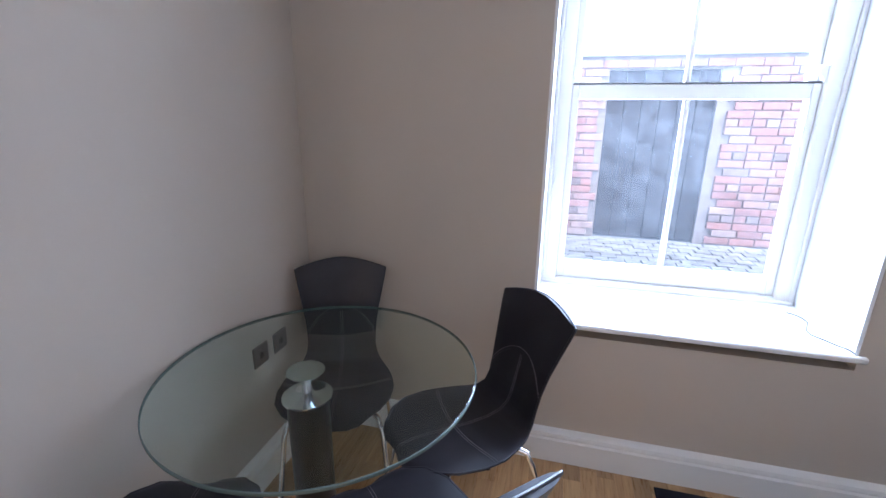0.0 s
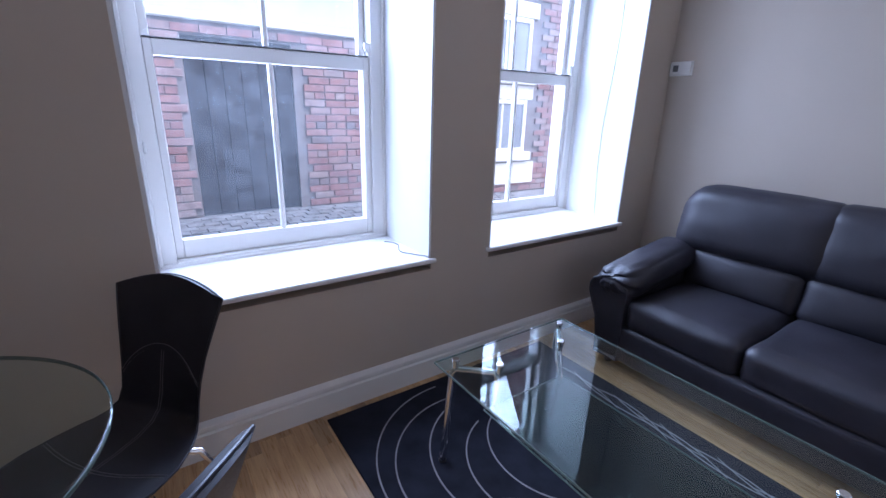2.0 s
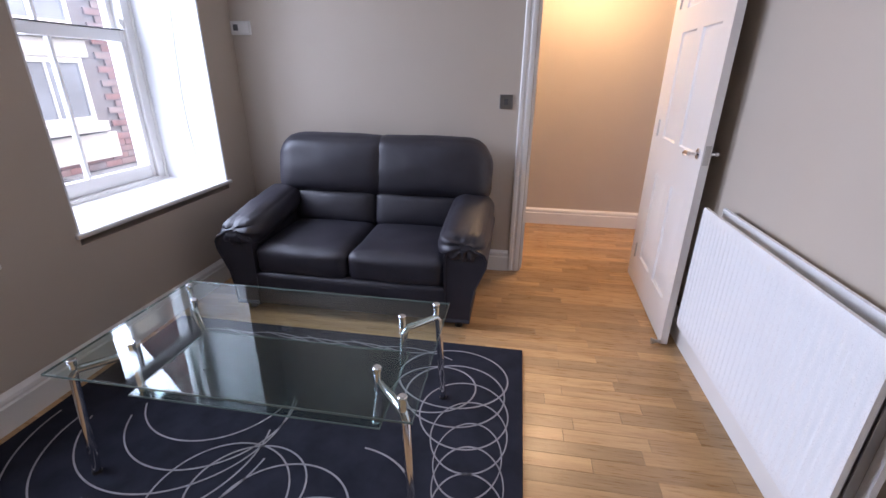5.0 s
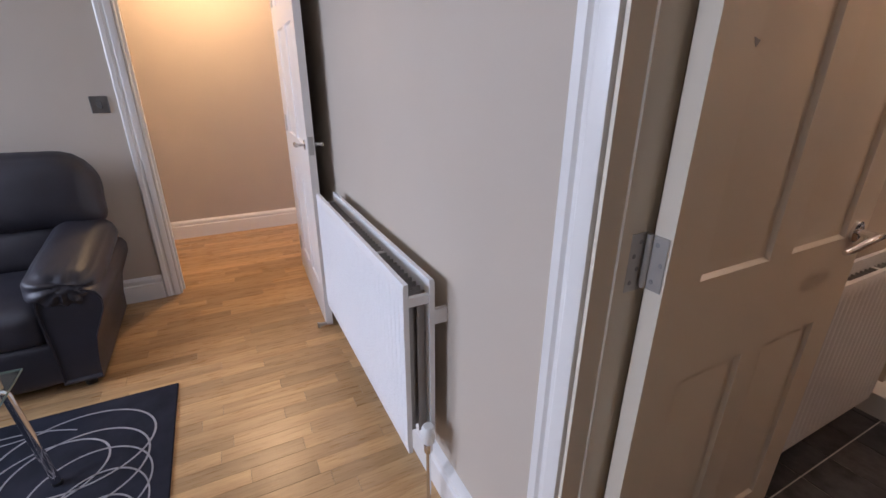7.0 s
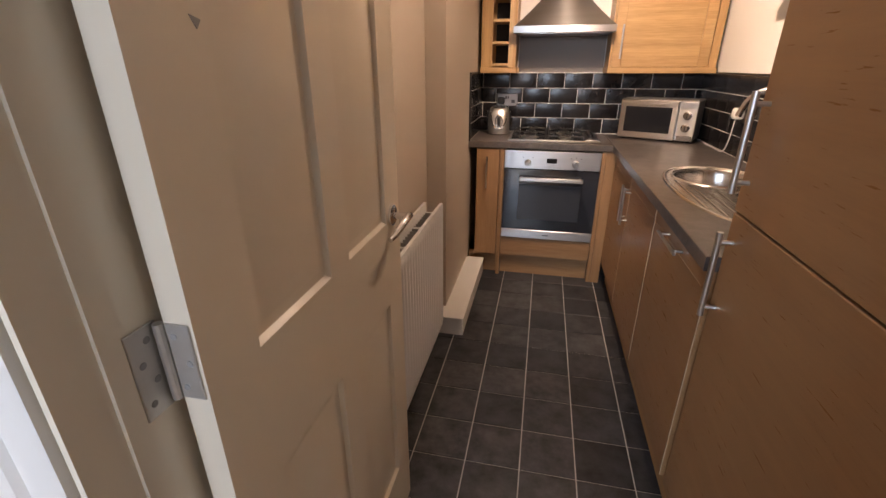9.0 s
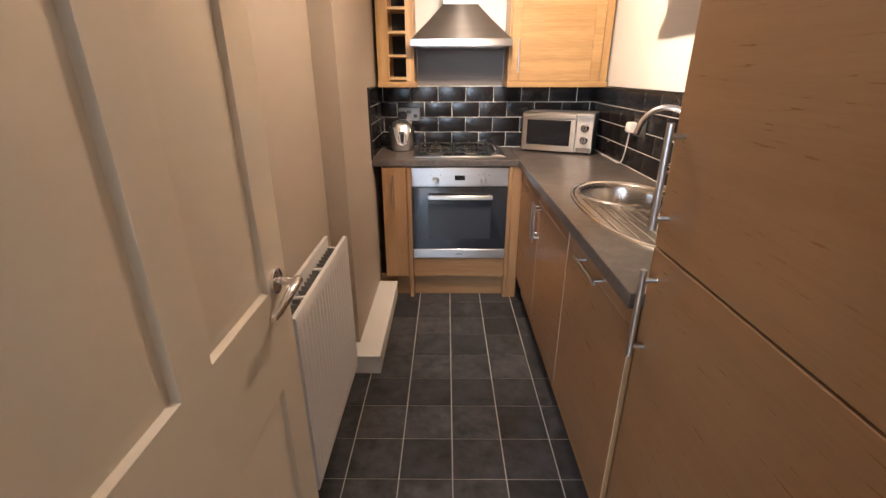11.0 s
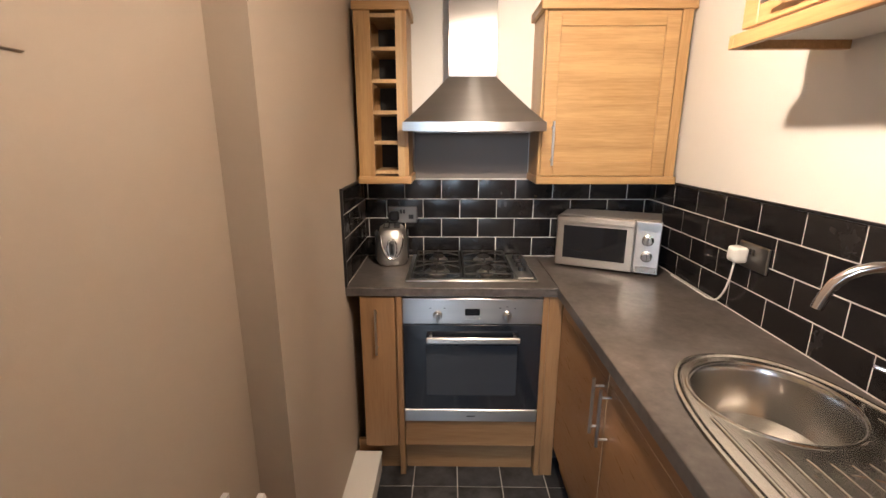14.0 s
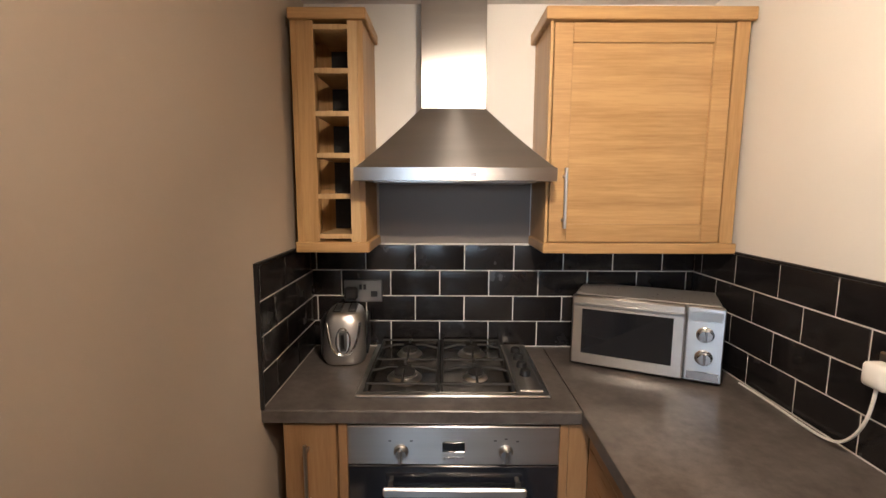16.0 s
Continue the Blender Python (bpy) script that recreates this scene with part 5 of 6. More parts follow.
bmesh.ops.triangle_fill(web, use_beauty=True, use_dissolve=False, edges=edges, normal=(0, 0, 1))
part("drainer_plate", web, SINKSTEEL, sink, "flat steel drainer plate")
for k in range(11):
    x = cx - 0.185 + 0.037 * k
    yl = bowl[1] + math.sqrt(max(0.0, 0.190 ** 2 - (x - bowl[0]) ** 2)) + 0.035
    ye = cy + hl * 0.93 * (max(0.0, 1 - abs((x - cx) / (SHW * 0.93)) ** 2.4)) ** (1 / 2.4) - 0.012
    rib = bmesh.new()
    tube(rib, [(x, yl, 0.0018), (x, yl + 0.02, 0.0036), (x, ye - 0.02, 0.0036), (x, ye, 0.0018)], 0.0048, 8, flat=0.45)
    part("drainer_rib", rib, SINKSTEEL, sink, "pressed drainer rib")
part("drain", lathe(bmesh.new(), ((0, -0.158), (0.034, -0.158), (0.036, -0.154), (0.028, -0.153), (0, -0.156)), 24, (bowl[0], bowl[1], 0)), CHROME, sink)
bm = bmesh.new()
tube(bm, [(cx + 0.05 + 0.13 * math.cos(radians(a)), -2.44 + 0.13 * math.sin(radians(a)), 0.0022) for a in range(-170, -60, 10)], 0.004, 8, flat=0.5)
part("drainer_channel", bm, SINKSTEEL, sink)

tap = thing("tap", "chrome swan-neck mixer tap with two levers behind the sink", "tap", pose(-0.668, -2.640, WT))
part("body", lathe(bmesh.new(), ((0, 0), (0.026, 0), (0.026, 0.006), (0.021, 0.012), (0.020, 0.085), (0.023, 0.090), (0.023, 0.125), (0.017, 0.135), (0.013, 0.15), (0, 0.15)), 28), CHROME, tap)
bm = bmesh.new()
way = Vector((0.86, -0.51, 0)).normalized()
neck = [Vector((0, 0, 0.14)), Vector((0, 0, 0.27))] + [way * (0.095 - 0.095 * math.cos(radians(a))) + Vector((0, 0, 0.27 + 0.095 * math.sin(radians(a)))) for a in range(15, 166, 15)] + [way * 0.196 + Vector((0, 0, 0.262))]
tube(bm, neck, 0.0115, 16)
part("spout", bm, CHROME, tap, "curved chrome spout")
for s in (-1, 1):
    side = Vector((-way.y, way.x, 0)) * s
    bm = bmesh.new()
    tube(bm, [side * 0.018 + Vector((0, 0, 0.107)), side * 0.042 + Vector((0, 0, 0.107))], 0.014, 14)
    lv = part("lever", bm, CHROME, tap, "chrome lever")
    b2 = bmesh.new()
    tube(b2, [side * 0.036 + Vector((0, 0, 0.112)), side * 0.05 + way * 0.03 + Vector((0, 0, 0.128)), side * 0.055 + way * 0.075 + Vector((0, 0, 0.138))], [0.007, 0.006, 0.005], 10)
    part("lever_arm", b2, CHROME, lv)

# hob
hob = thing("hob", "stainless steel four-burner gas hob with black pan supports", "hob", pose(0.168, -3.905, WT))
part("tray", boxes((-0.288, -0.228, 0.0, 0.288, 0.228, 0.008), bevel=0.005), STEELH, hob, "brushed steel hob tray")
part("well", boxes((-0.190, -0.205, 0.0078, 0.268, 0.205, 0.0092), bevel=0.0005), material("hob_dark_steel", (0.24, 0.225, 0.21), 0.20, 1.0)[0], hob, "polished steel burner well")
for x, y, r in ((0.152, 0.100, 0.040), (0.152, -0.105, 0.033), (-0.074, 0.100, 0.028), (-0.074, -0.105, 0.036)):
    bn = part("burner", lathe(bmesh.new(), ((0, 0.008), (r * 1.45, 0.008), (r * 1.30, 0.014), (r, 0.018), (r, 0.024), (0, 0.024)), 28, (x, y, 0)), SATIN, hob, "steel burner ring")
    part("burner_cap", lathe(bmesh.new(), ((0, 0.024), (r * 0.86, 0.024), (r * 0.86, 0.030), (r * 0.6, 0.034), (0, 0.035)), 28, (x, y, 0)), IRON, bn, "black burner cap")
for x0 in (-0.180, 0.046):
    bm = bmesh.new()
    x1 = x0 + 0.212
    for pts_ in ([(x0, -0.195, 0.03), (x0, 0.195, 0.03)], [(x1, -0.195, 0.03), (x1, 0.195, 0.03)], [(x0, -0.195, 0.03), (x1, -0.195, 0.03)], [(x0, 0.195, 0.03), (x1, 0.195, 0.03)], [(x0, 0.0, 0.03), (x1, 0.0, 0.03)]):
        tube(bm, pts_, 0.0042, 8)
    for cyb in (0.10, -0.105):
        mx = (x0 + x1) / 2
        for dx, dy in ((1, 0), (-1, 0), (0, 1), (0, -1)):
            ex = mx + dx * 0.106 if dx else mx
            ey = cyb + dy * 0.095 if dy else cyb
            tube(bm, [(ex, ey, 0.030), (mx + dx * 0.05, cyb + dy * 0.05, 0.044), (mx + dx * 0.022, cyb + dy * 0.022, 0.044)], 0.004, 8)
    for x in (x0, x1):
        for y in (-0.195, 0.195):
            tube(bm, [(x, y, 0.008), (x, y, 0.030)], 0.005, 8)
    part("pan_support", bm, IRON, hob, "black enamelled pan support")
part("control_strip", boxes((-0.272, -0.200, 0.0075, -0.200, 0.200, 0.0125), bevel=0.004), STEELH, hob)
for k in range(4):
    part("knob", lathe(bmesh.new(), ((0, 0.012), (0.018, 0.012), (0.017, 0.026), (0.014, 0.031), (0, 0.031)), 20, (-0.236, -0.115 + 0.067 * k, 0)), BLACK, hob, "black hob knob")

# wall cabinets, hood
wr = thing("wine_rack", "narrow oak wall unit with five open bottle holes", "wall cabinet", pose(0, 0, 0))
CF = -3.885
Z0, Z1 = 1.332, 2.080
part("frame", boxes((0.449, K_SOUTH, Z0 + 0.034, 0.467, CF, Z1 - 0.030), (0.655, K_SOUTH, Z0 + 0.034, 0.673, CF, Z1 - 0.030), (0.467, K_SOUTH, Z0 + 0.034, 0.655, K_SOUTH + 0.012, Z1 - 0.030), bevel=0.001), OAKV, wr)
part("stile", boxes((0.467, CF - 0.018, Z0 + 0.034, 0.497, CF + 0.001, Z1 - 0.030), bevel=0.001), OAKLIGHT, wr)
part("stile", boxes((0.602, CF - 0.018, Z0 + 0.034, 0.655, CF + 0.001, Z1 - 0.030), bevel=0.001), OAKV, wr)
for k in range(6):
    z = 1.376 + 0.1295 * k
    part("shelf", boxes((0.4972, K_SOUTH + 0.013, z, 0.6018, CF, z + 0.016), bevel=0.001), OAKLIGHT, wr, "pale oak shelf")
# shade deep in the bottle holes is put into this back's dark colour
part("inner_back", boxes((0.498, K_SOUTH + 0.0125, Z0 + 0.05, 0.601, K_SOUTH + 0.016, Z1 - 0.05)), DARKGAP, wr, "back of the bottle holes, coloured dark for shade")
part("cornice", boxes((0.437, K_SOUTH, Z1 - 0.030, 0.677, CF + 0.014, Z1 + 0.004), bevel=0.003), OAKX, wr, "oak cornice")
part("pelmet", boxes((0.437, K_SOUTH, Z0, 0.677, CF + 0.014, Z0 + 0.034), bevel=0.003), OAKX, wr, "oak light pelmet")

cab = thing("wall_cabinet", "oak veneer wall cabinet with a framed door beside the hood", "wall cabinet", pose(0, 0, 0))
CX0, CX1 = -0.742, -0.130
part("body", boxes((CX0, K_SOUTH, Z0 + 0.034, CX1, CF - 0.020, Z1 - 0.030), bevel=0.001), OAKV, cab)
dr = shaker(cab, "x", CF - 0.019, 1, -0.695, -0.143, Z0 + 0.037, Z1 - 0.034, OAKX, OAKX, "framed oak door, panel grain across")
bar_handle(dr, (-0.186, CF, 1.415), (-0.186, CF, 1.605), (0, 1, 0), 0.0055)
part("end_post", boxes((CX0, CF - 0.019, Z0 + 0.034, -0.699, CF, Z1 - 0.030), bevel=0.001), OAKV, cab)
part("end_post", boxes((-0.140, CF - 0.019, Z0 + 0.034, CX1, CF - 0.001, Z1 - 0.030), bevel=0.001), OAKV, cab)
part("cornice", boxes((K_WEST + 0.008, K_SOUTH, Z1 - 0.030, -0.112, CF + 0.016, Z1 + 0.008), bevel=0.003), OAKX, cab, "oak cornice")
part("pelmet", boxes((K_WEST + 0.012, K_SOUTH, Z0, -0.124, CF + 0.014, Z0 + 0.034), bevel=0.003), OAKX, cab, "oak light pelmet")

cab = thing("wall_cabinet", "oak veneer wall cabinet hung above the worktop", "wall cabinet", pose(0, 0, 0))
WF = -0.470
part("body", boxes((K_WEST, -3.100, 1.790, WF - 0.020, -2.300, 2.150), bevel=0.001), OAKY, cab)
dr = shaker(cab, "y", WF - 0.019, 1, -3.095, -2.700, 1.800, 2.145, OAKY, OAKY, "framed oak lift-up door", 0.055)
bar_handle(dr, (WF, -2.98, 1.835), (WF, -2.80, 1.835), (1, 0, 0), 0.0055)
shaker(cab, "y", WF - 0.019, 1, -2.696, -2.302, 1.800, 2.145, OAKY, OAKY, "framed oak lift-up door", 0.055)
part("pelmet", boxes((K_WEST + 0.002, -3.118, 1.756, WF + 0.014, -3.098, 1.790), (WF - 0.006, -3.098, 1.756, WF + 0.014, -2.300, 1.790), bevel=0.002), OAKY, cab, "oak light pelmet")
part("underside", boxes((K_WEST + 0.002, -3.098, 1.778, WF - 0.006, -2.302, 1.7895)), CREAM, cab)

hood = thing("cooker_hood", "brushed steel chimney cooker hood above the hob", "cooker hood", pose(0, 0, 0))
HX0, HX1, HF = -0.136, 0.462, -3.765
bm = bmesh.new()
prof = ((HX0, HX1, K_SOUTH, HF, 1.562), (HX0, HX1, K_SOUTH, HF, 1.600), (HX0 + 0.006, HX1 - 0.006, K_SOUTH, HF - 0.006, 1.601))
loopz = []
for a, b, c, d, z in prof:
    loopz.append([bm.verts.new(p) for p in ((a, c, z), (b, c, z), (b, d, z), (a, d, z))])
n = 7
for k in range(1, n + 1):
    w = k / n
    e = w ** 1.0
    a = HX0 + 0.006 + (0.063 - HX0 - 0.006) * e
    b = HX1 - 0.006 + (0.271 - HX1 + 0.006) * e
    d = HF - 0.006 + (-3.925 - HF + 0.006) * e
    sag = -0.004 * math.sin(math.pi * w)
    loopz.append([bm.verts.new(p) for p in ((a - sag * 0.3, K_SOUTH, 1.601 + 0.195 * w + sag), (b + sag * 0.3, K_SOUTH, 1.601 + 0.195 * w + sag), (b + sag * 0.3, d, 1.601 + 0.195 * w + sag), (a - sag * 0.3, d, 1.601 + 0.195 * w + sag))])
for a, b in zip(loopz, loopz[1:]):
    for k in range(4):
        bm.faces.new((a[k], a[(k + 1) % 4], b[(k + 1) % 4], b[k]))
bm.faces.new(loopz[0])
bm.faces.new(loopz[-1])
part("canopy", bm, STEEL, hood, "flared brushed steel canopy", 25)
part("chimney", boxes((0.063, K_SOUTH, 1.790, 0.271, -3.925, K_TOP), bevel=0.0015), CHIMNEY, hood, "brushed steel chimney")
part("filter", boxes((HX0 + 0.05, K_SOUTH + 0.05, 1.556, HX1 - 0.05, HF - 0.05, 1.5625), bevel=0.002), SATIN, hood, "grey grease filter")
part("control_slider", boxes((0.10, HF - 0.002, 1.574, 0.22, HF + 0.002, 1.586), bevel=0.001), SATIN, hood)
solid("splashback", boxes((-0.126, K_SOUTH, 1.336, 0.440, K_SOUTH + 0.004, 1.5615), bevel=0.001), SPLASH, "dull taupe splashback panel under the hood", "splashback")

# microwave, set at an angle
mw_a, mw_b = Vector((-0.250, -3.945)), Vector((-0.660, -3.752))
across = (mw_b - mw_a).normalized()
MW = 0.452
back = Vector((across.y, -across.x))
if back.y > 0:
    back = -back
mwm = Matrix(((across.x, back.x, 0, mw_a.x), (across.y, back.y, 0, mw_a.y), (0, 0, 1, WT), (0, 0, 0, 1)))
micro = thing("microwave", "silver microwave oven with two dials standing in the worktop corner", "microwave", mwm)
MD, MH = 0.24, 0.252
part("case", boxes((0.004, 0.022, 0.012, MW - 0.004, MD, MH), bevel=0.006), mottled("silver_microwave_paint", (0.42, 0.41, 0.40), 0.04, 0.32, 0.6), micro, "silver painted case")
mdoor = part("door", boxes((0.0, -0.006, 0.010, 0.345, 0.021, MH - 0.002), bevel=0.005), STEELH, micro, "silver door")
part("door_window", boxes((0.034, -0.0075, 0.050, 0.312, -0.0055, 0.206), bevel=0.0008), OVENGLASS, mdoor, "dark door window")
part("door_ridge", boxes((0.006, -0.011, 0.216, 0.340, -0.005, 0.226), bevel=0.002), SATIN, mdoor)
ctl = part("control_panel", boxes((0.348, -0.004, 0.012, MW, 0.021, MH - 0.002), bevel=0.004), STEELH, micro, "silver control panel")
for z in (0.165, 0.092):
    part("dial", lathe(bmesh.new(), ((0, 0), (0.025, 0), (0.025, 0.004), (0.021, 0.006), (0.020, 0.020), (0.017, 0.023), (0, 0.023)), 32, m=Matrix.Translation((0.400, -0.004, z)) @ pose(0, 0, 0, 90)), CHROME, ctl, "round silver dial")
    part("dial_grip", boxes((0.397, -0.033, z - 0.017, 0.403, -0.026, z + 0.017), bevel=0.002), CHROME, ctl)
part("upper_badge", boxes((0.356, -0.0055, 0.205, 0.444, -0.0035, 0.238), bevel=0.001), SATIN, ctl)
part("open_button", boxes((0.356, -0.007, 0.018, 0.444, -0.0035, 0.046), bevel=0.002), CHROME, ctl, "wide door button")
for x in (0.03, MW - 0.03):
    for y in (0.04, MD - 0.03):
        part("foot", lathe(bmesh.new(), ((0, 0), (0.012, 0), (0.012, 0.014), (0, 0.014)), 12, (x, y, 0)), BLACK, micro)

# toaster
toaster = thing("toaster", "silver and black two-slice toaster beside the hob", "toaster", Matrix.Translation((0.548, -3.985, WT)) @ Matrix.Rotation(radians(186), 4, 'Z'))
bm = bmesh.new()
rings = []
for z, hw, d0, d1 in ((0.004, 0.068, -0.075, 0.12), (0.02, 0.078, -0.082, 0.125), (0.06, 0.080, -0.080, 0.125), (0.11, 0.076, -0.070, 0.122), (0.15, 0.068, -0.058, 0.115), (0.172, 0.060, -0.048, 0.108), (0.180, 0.050, -0.040, 0.10)):
    ring_ = []
    for k in range(32):
        a = 2 * math.pi * k / 32
        c, s = math.cos(a), math.sin(a)
        u = math.copysign(abs(c) ** 0.6, c) * hw
        w = (d0 + d1) / 2 + math.copysign(abs(s) ** 0.6, s) * (d1 - d0) / 2
        ring_.append(bm.verts.new((u, w, z)))
    rings.append(ring_)
for a, b in zip(rings, rings[1:]):
    for k in range(32):
        bm.faces.new((a[k], a[(k + 1) % 32], b[(k + 1) % 32], b[k]))
bm.faces.new(rings[0][::-1])
bm.faces.new(rings[-1])
body = part("body", bm, mottled("toaster_silver", (0.50, 0.485, 0.47), 0.04, 0.30, 0.9, relief=0.0, rspread=0.02), toaster, "silver curved body", 50)
for x in (-0.026, 0.026):
    part("slot", boxes((x - 0.015, -0.030, 0.178, x + 0.015, 0.092, 0.184), bevel=0.003), BLACK, toaster, "black toast slot")
    part("slot_lip", boxes((x - 0.009, -0.022, 0.1835, x + 0.009, 0.084, 0.1848)), SATIN, toaster)
part("side_panel", boxes((-0.083, -0.04, 0.03, -0.074, 0.09, 0.15), bevel=0.003), BLACK, toaster)
part("side_panel", boxes((0.074, -0.04, 0.03, 0.083, 0.09, 0.15), bevel=0.003), BLACK, toaster)
bm = bmesh.new()
tube(bm, [(0.024 * math.cos(radians(a)), -0.080, 0.090 + 0.046 * math.sin(radians(a))) for a in range(0, 360, 15)], 0.003, 8, closed=True)
part("lever_surround", bm, CHROME, toaster)
bm = bmesh.new()
tube(bm, [(0.056 * u, -0.0815 + 0.022 * max(0.0, v) ** 1.5, 0.040 + 0.112 * v) for u, v in ((-1.0, 1.0), (-0.95, 0.8), (-0.86, 0.55), (-0.70, 0.28), (-0.45, 0.08), (0.0, 0.0), (0.45, 0.08), (0.70, 0.28), (0.86, 0.55), (0.95, 0.8), (1.0, 1.0))], 0.0045, 8)
part("front_trim", bm, CHROME, toaster, "raised V-shaped chrome trim on the front")
part("lever_slot", boxes((-0.013, -0.083, 0.052, 0.013, -0.068, 0.128), bevel=0.006), GREYPL, toaster, "dark lever slot")
part("lever", boxes((-0.006, -0.092, 0.066, 0.006, -0.078, 0.118), bevel=0.003), BLACK, toaster)

# sockets, plug and lead
plate("wall_socket", Matrix.Translation((0.505, K_SOUTH + 0.008, 1.152)), 0.146, 0.086, "dark brushed steel double socket on the black tiles", "socket", DARKSTEEL,
      (("switch", (-0.012, 0.009, 0.006, -0.002, 0.013, 0.026), BLACK), ("switch", (0.004, 0.009, 0.006, 0.014, 0.013, 0.026), BLACK), ("socket_holes", (-0.055, 0.009, -0.022, -0.030, 0.0105, 0.0), BLACK)))
pb = boxes((0.522, K_SOUTH + 0.0172, 1.122, 0.572, K_SOUTH + 0.045, 1.172), bevel=0.008)
solid("plug", pb, BLACK, "black plug in the double socket", "plug")
plate("wall_socket", Matrix.Translation((K_WEST + 0.008, -3.300, 1.150)) @ FACE_E, 0.146, 0.086, "dark brushed steel double socket on the tiled side wall", "socket", DARKSTEEL,
      (("switch", (-0.012, 0.009, 0.006, -0.002, 0.013, 0.026), BLACK), ("switch", (0.004, 0.009, 0.006, 0.014, 0.013, 0.026), BLACK), ("socket_holes", (0.030, 0.009, -0.022, 0.055, 0.0105, 0.0), BLACK)))
bm = bmesh.new()
cushion(bm, (0.022, 0.027, 0.027), 0.010, (0.004, 0, 0), Matrix.Translation((K_WEST + 0.040, -3.338, 1.150)), 5)
plug = solid("plug", bm, WHITEPL, "white plug with its lead in the side wall socket", "plug")
bm = bmesh.new()
lead = [(K_WEST + 0.045, -3.340, 1.128), (K_WEST + 0.047, -3.342, 1.09), (K_WEST + 0.046, -3.352, 1.045), (K_WEST + 0.042, -3.378, 0.995), (K_WEST + 0.036, -3.42, 0.955), (K_WEST + 0.030, -3.48, 0.938), (K_WEST + 0.024, -3.56, 0.9345), (K_WEST + 0.020, -3.66, 0.934), (K_WEST + 0.022, -3.80, 0.934)]
smooth = []
for i in range(len(lead) - 1):
    p0, p1, p2, p3 = (Vector(lead[max(0, min(len(lead) - 1, i + d))]) for d in (-1, 0, 1, 2))
    for k in range(6):
        w = k / 6
        smooth.append(0.5 * ((2 * p1) + (p2 - p0) * w + (2 * p0 - 5 * p1 + 4 * p2 - p3) * w * w + (3 * p1 - p0 - 3 * p2 + p3) * w ** 3))
tube(bm, smooth, 0.0035, 8)
part("lead", bm, WHITEPL, plug, "white flex")

# flush cover board high on the kitchen wall
solid("cover_board", boxes((K_EAST - 0.005, -2.455, 1.640, K_EAST, -2.105, 1.960), bevel=0.0015), PAINT, "taupe painted flush cover board on the kitchen wall", "wall panel")

# boxing along the foot of the pier
bm = boxes((0.582, -3.640, 0.0, K_EAST, -2.790, 0.098))
box(bm, 0.577, -3.640, 0.098, K_EAST, -2.784, 0.108, 0.002)
solid("pipe_boxing", bm, CREAM, "cream painted pipe boxing along the wall foot", "boxing", "structure")

# lamps that give the warm light
for nm, (x, y), z in (("ceiling_light", KITCHEN_LAMP, K_TOP), ("ceiling_light", DOORWAY_LAMP, K_TOP), ("ceiling_light", HALL_LAMP, HALL_TOP)):
    cl = thing(nm, "small recessed ceiling lamp with a steel ring", "ceiling light", pose(x, y, z))
    part("trim_ring", lathe(bmesh.new(), ((0.034, 0), (0.045, 0), (0.045, -0.004), (0.034, -0.008), (0.034, 0)), 28), SATIN, cl)

# ---- the yard outside ----
YB, GZ = 4.55, 0.40
solid("ground", boxes((-60, OUT, GZ - 0.3, 60, 60, GZ - 0.012)), COBBLE, "grey stone yard reaching away outside", "ground", "structure")
solid("yard_wall", boxes((-6.0, YB + 0.012, GZ - 0.02, 0.76, YB + 0.3, 1.97), (1.62, YB + 0.012, GZ - 0.02, 2.84, YB + 0.3, 1.97), (0.76, YB + 0.012, 1.86, 1.62, YB + 0.3, 1.97)), MORTAR, "old red brick yard wall opposite the windows", "wall", "structure")
solid("coping", boxes((-6.0, YB - 0.03, 1.97, 2.84, YB + 0.34, 2.03), bevel=0.01), STONE, "pale stone coping on the yard wall", "coping", "structure")
yd = thing("yard_door", "weathered dark tarred board door in the yard wall", "door", pose(0, 0, 0))
for k in range(6):
    x = 0.765 + 0.1425 * k
    part("board", boxes((x, YB + 0.05, GZ, x + 0.139, YB + 0.085, 1.855), bevel=0.004), TARRED, yd)
# the house beyond, with its windows
house = thing("brick_house", "brick house with white framed windows across the yard", "house", pose(0, 0, 0))
HX = 2.85
part("wall", boxes((HX, YB - 0.25, GZ - 0.02, 9.0, YB + 0.6, 6.0)), MORTAR, house, "brick house wall")
for x, z in ((3.53, 0.88), (3.53, 1.745)):
    yy = YB - 0.262
    w = part("window", boxes((x, yy - 0.02, z, x + 0.05, yy + 0.03, z + 0.60), (x + 0.70, yy - 0.02, z, x + 0.75, yy + 0.03, z + 0.60), (x + 0.05, yy - 0.02, z + 0.55, x + 0.70, yy + 0.03, z + 0.60),
                            (x + 0.05, yy - 0.02, z, x + 0.70, yy + 0.03, z + 0.05), (x + 0.36, yy - 0.01, z + 0.05, x + 0.39, yy + 0.02, z + 0.55), bevel=0.004), GLOSS, house, "white window frame")
    part("pane", boxes((x + 0.05, yy, z + 0.05, x + 0.70, yy + 0.01, z + 0.55)), HOUSEPANE, w, "window pane coloured grey for the sky it mirrors")
    part("stone_sill", boxes((x - 0.08, yy - 0.07, z - 0.10, x + 0.83, yy + 0.03, z), bevel=0.008), STONE, w, "white painted stone sill")
    part("stone_lintel", boxes((x - 0.08, yy - 0.03, z + 0.60, x + 0.83, yy + 0.03, z + 0.76), bevel=0.006), STONE, w, "white painted stone lintel")
part("white_panel", boxes((3.45, YB - 0.29, 0.50, 4.46, YB - 0.262, 0.76), bevel=0.004), STONE, house, "white painted panel below the window")
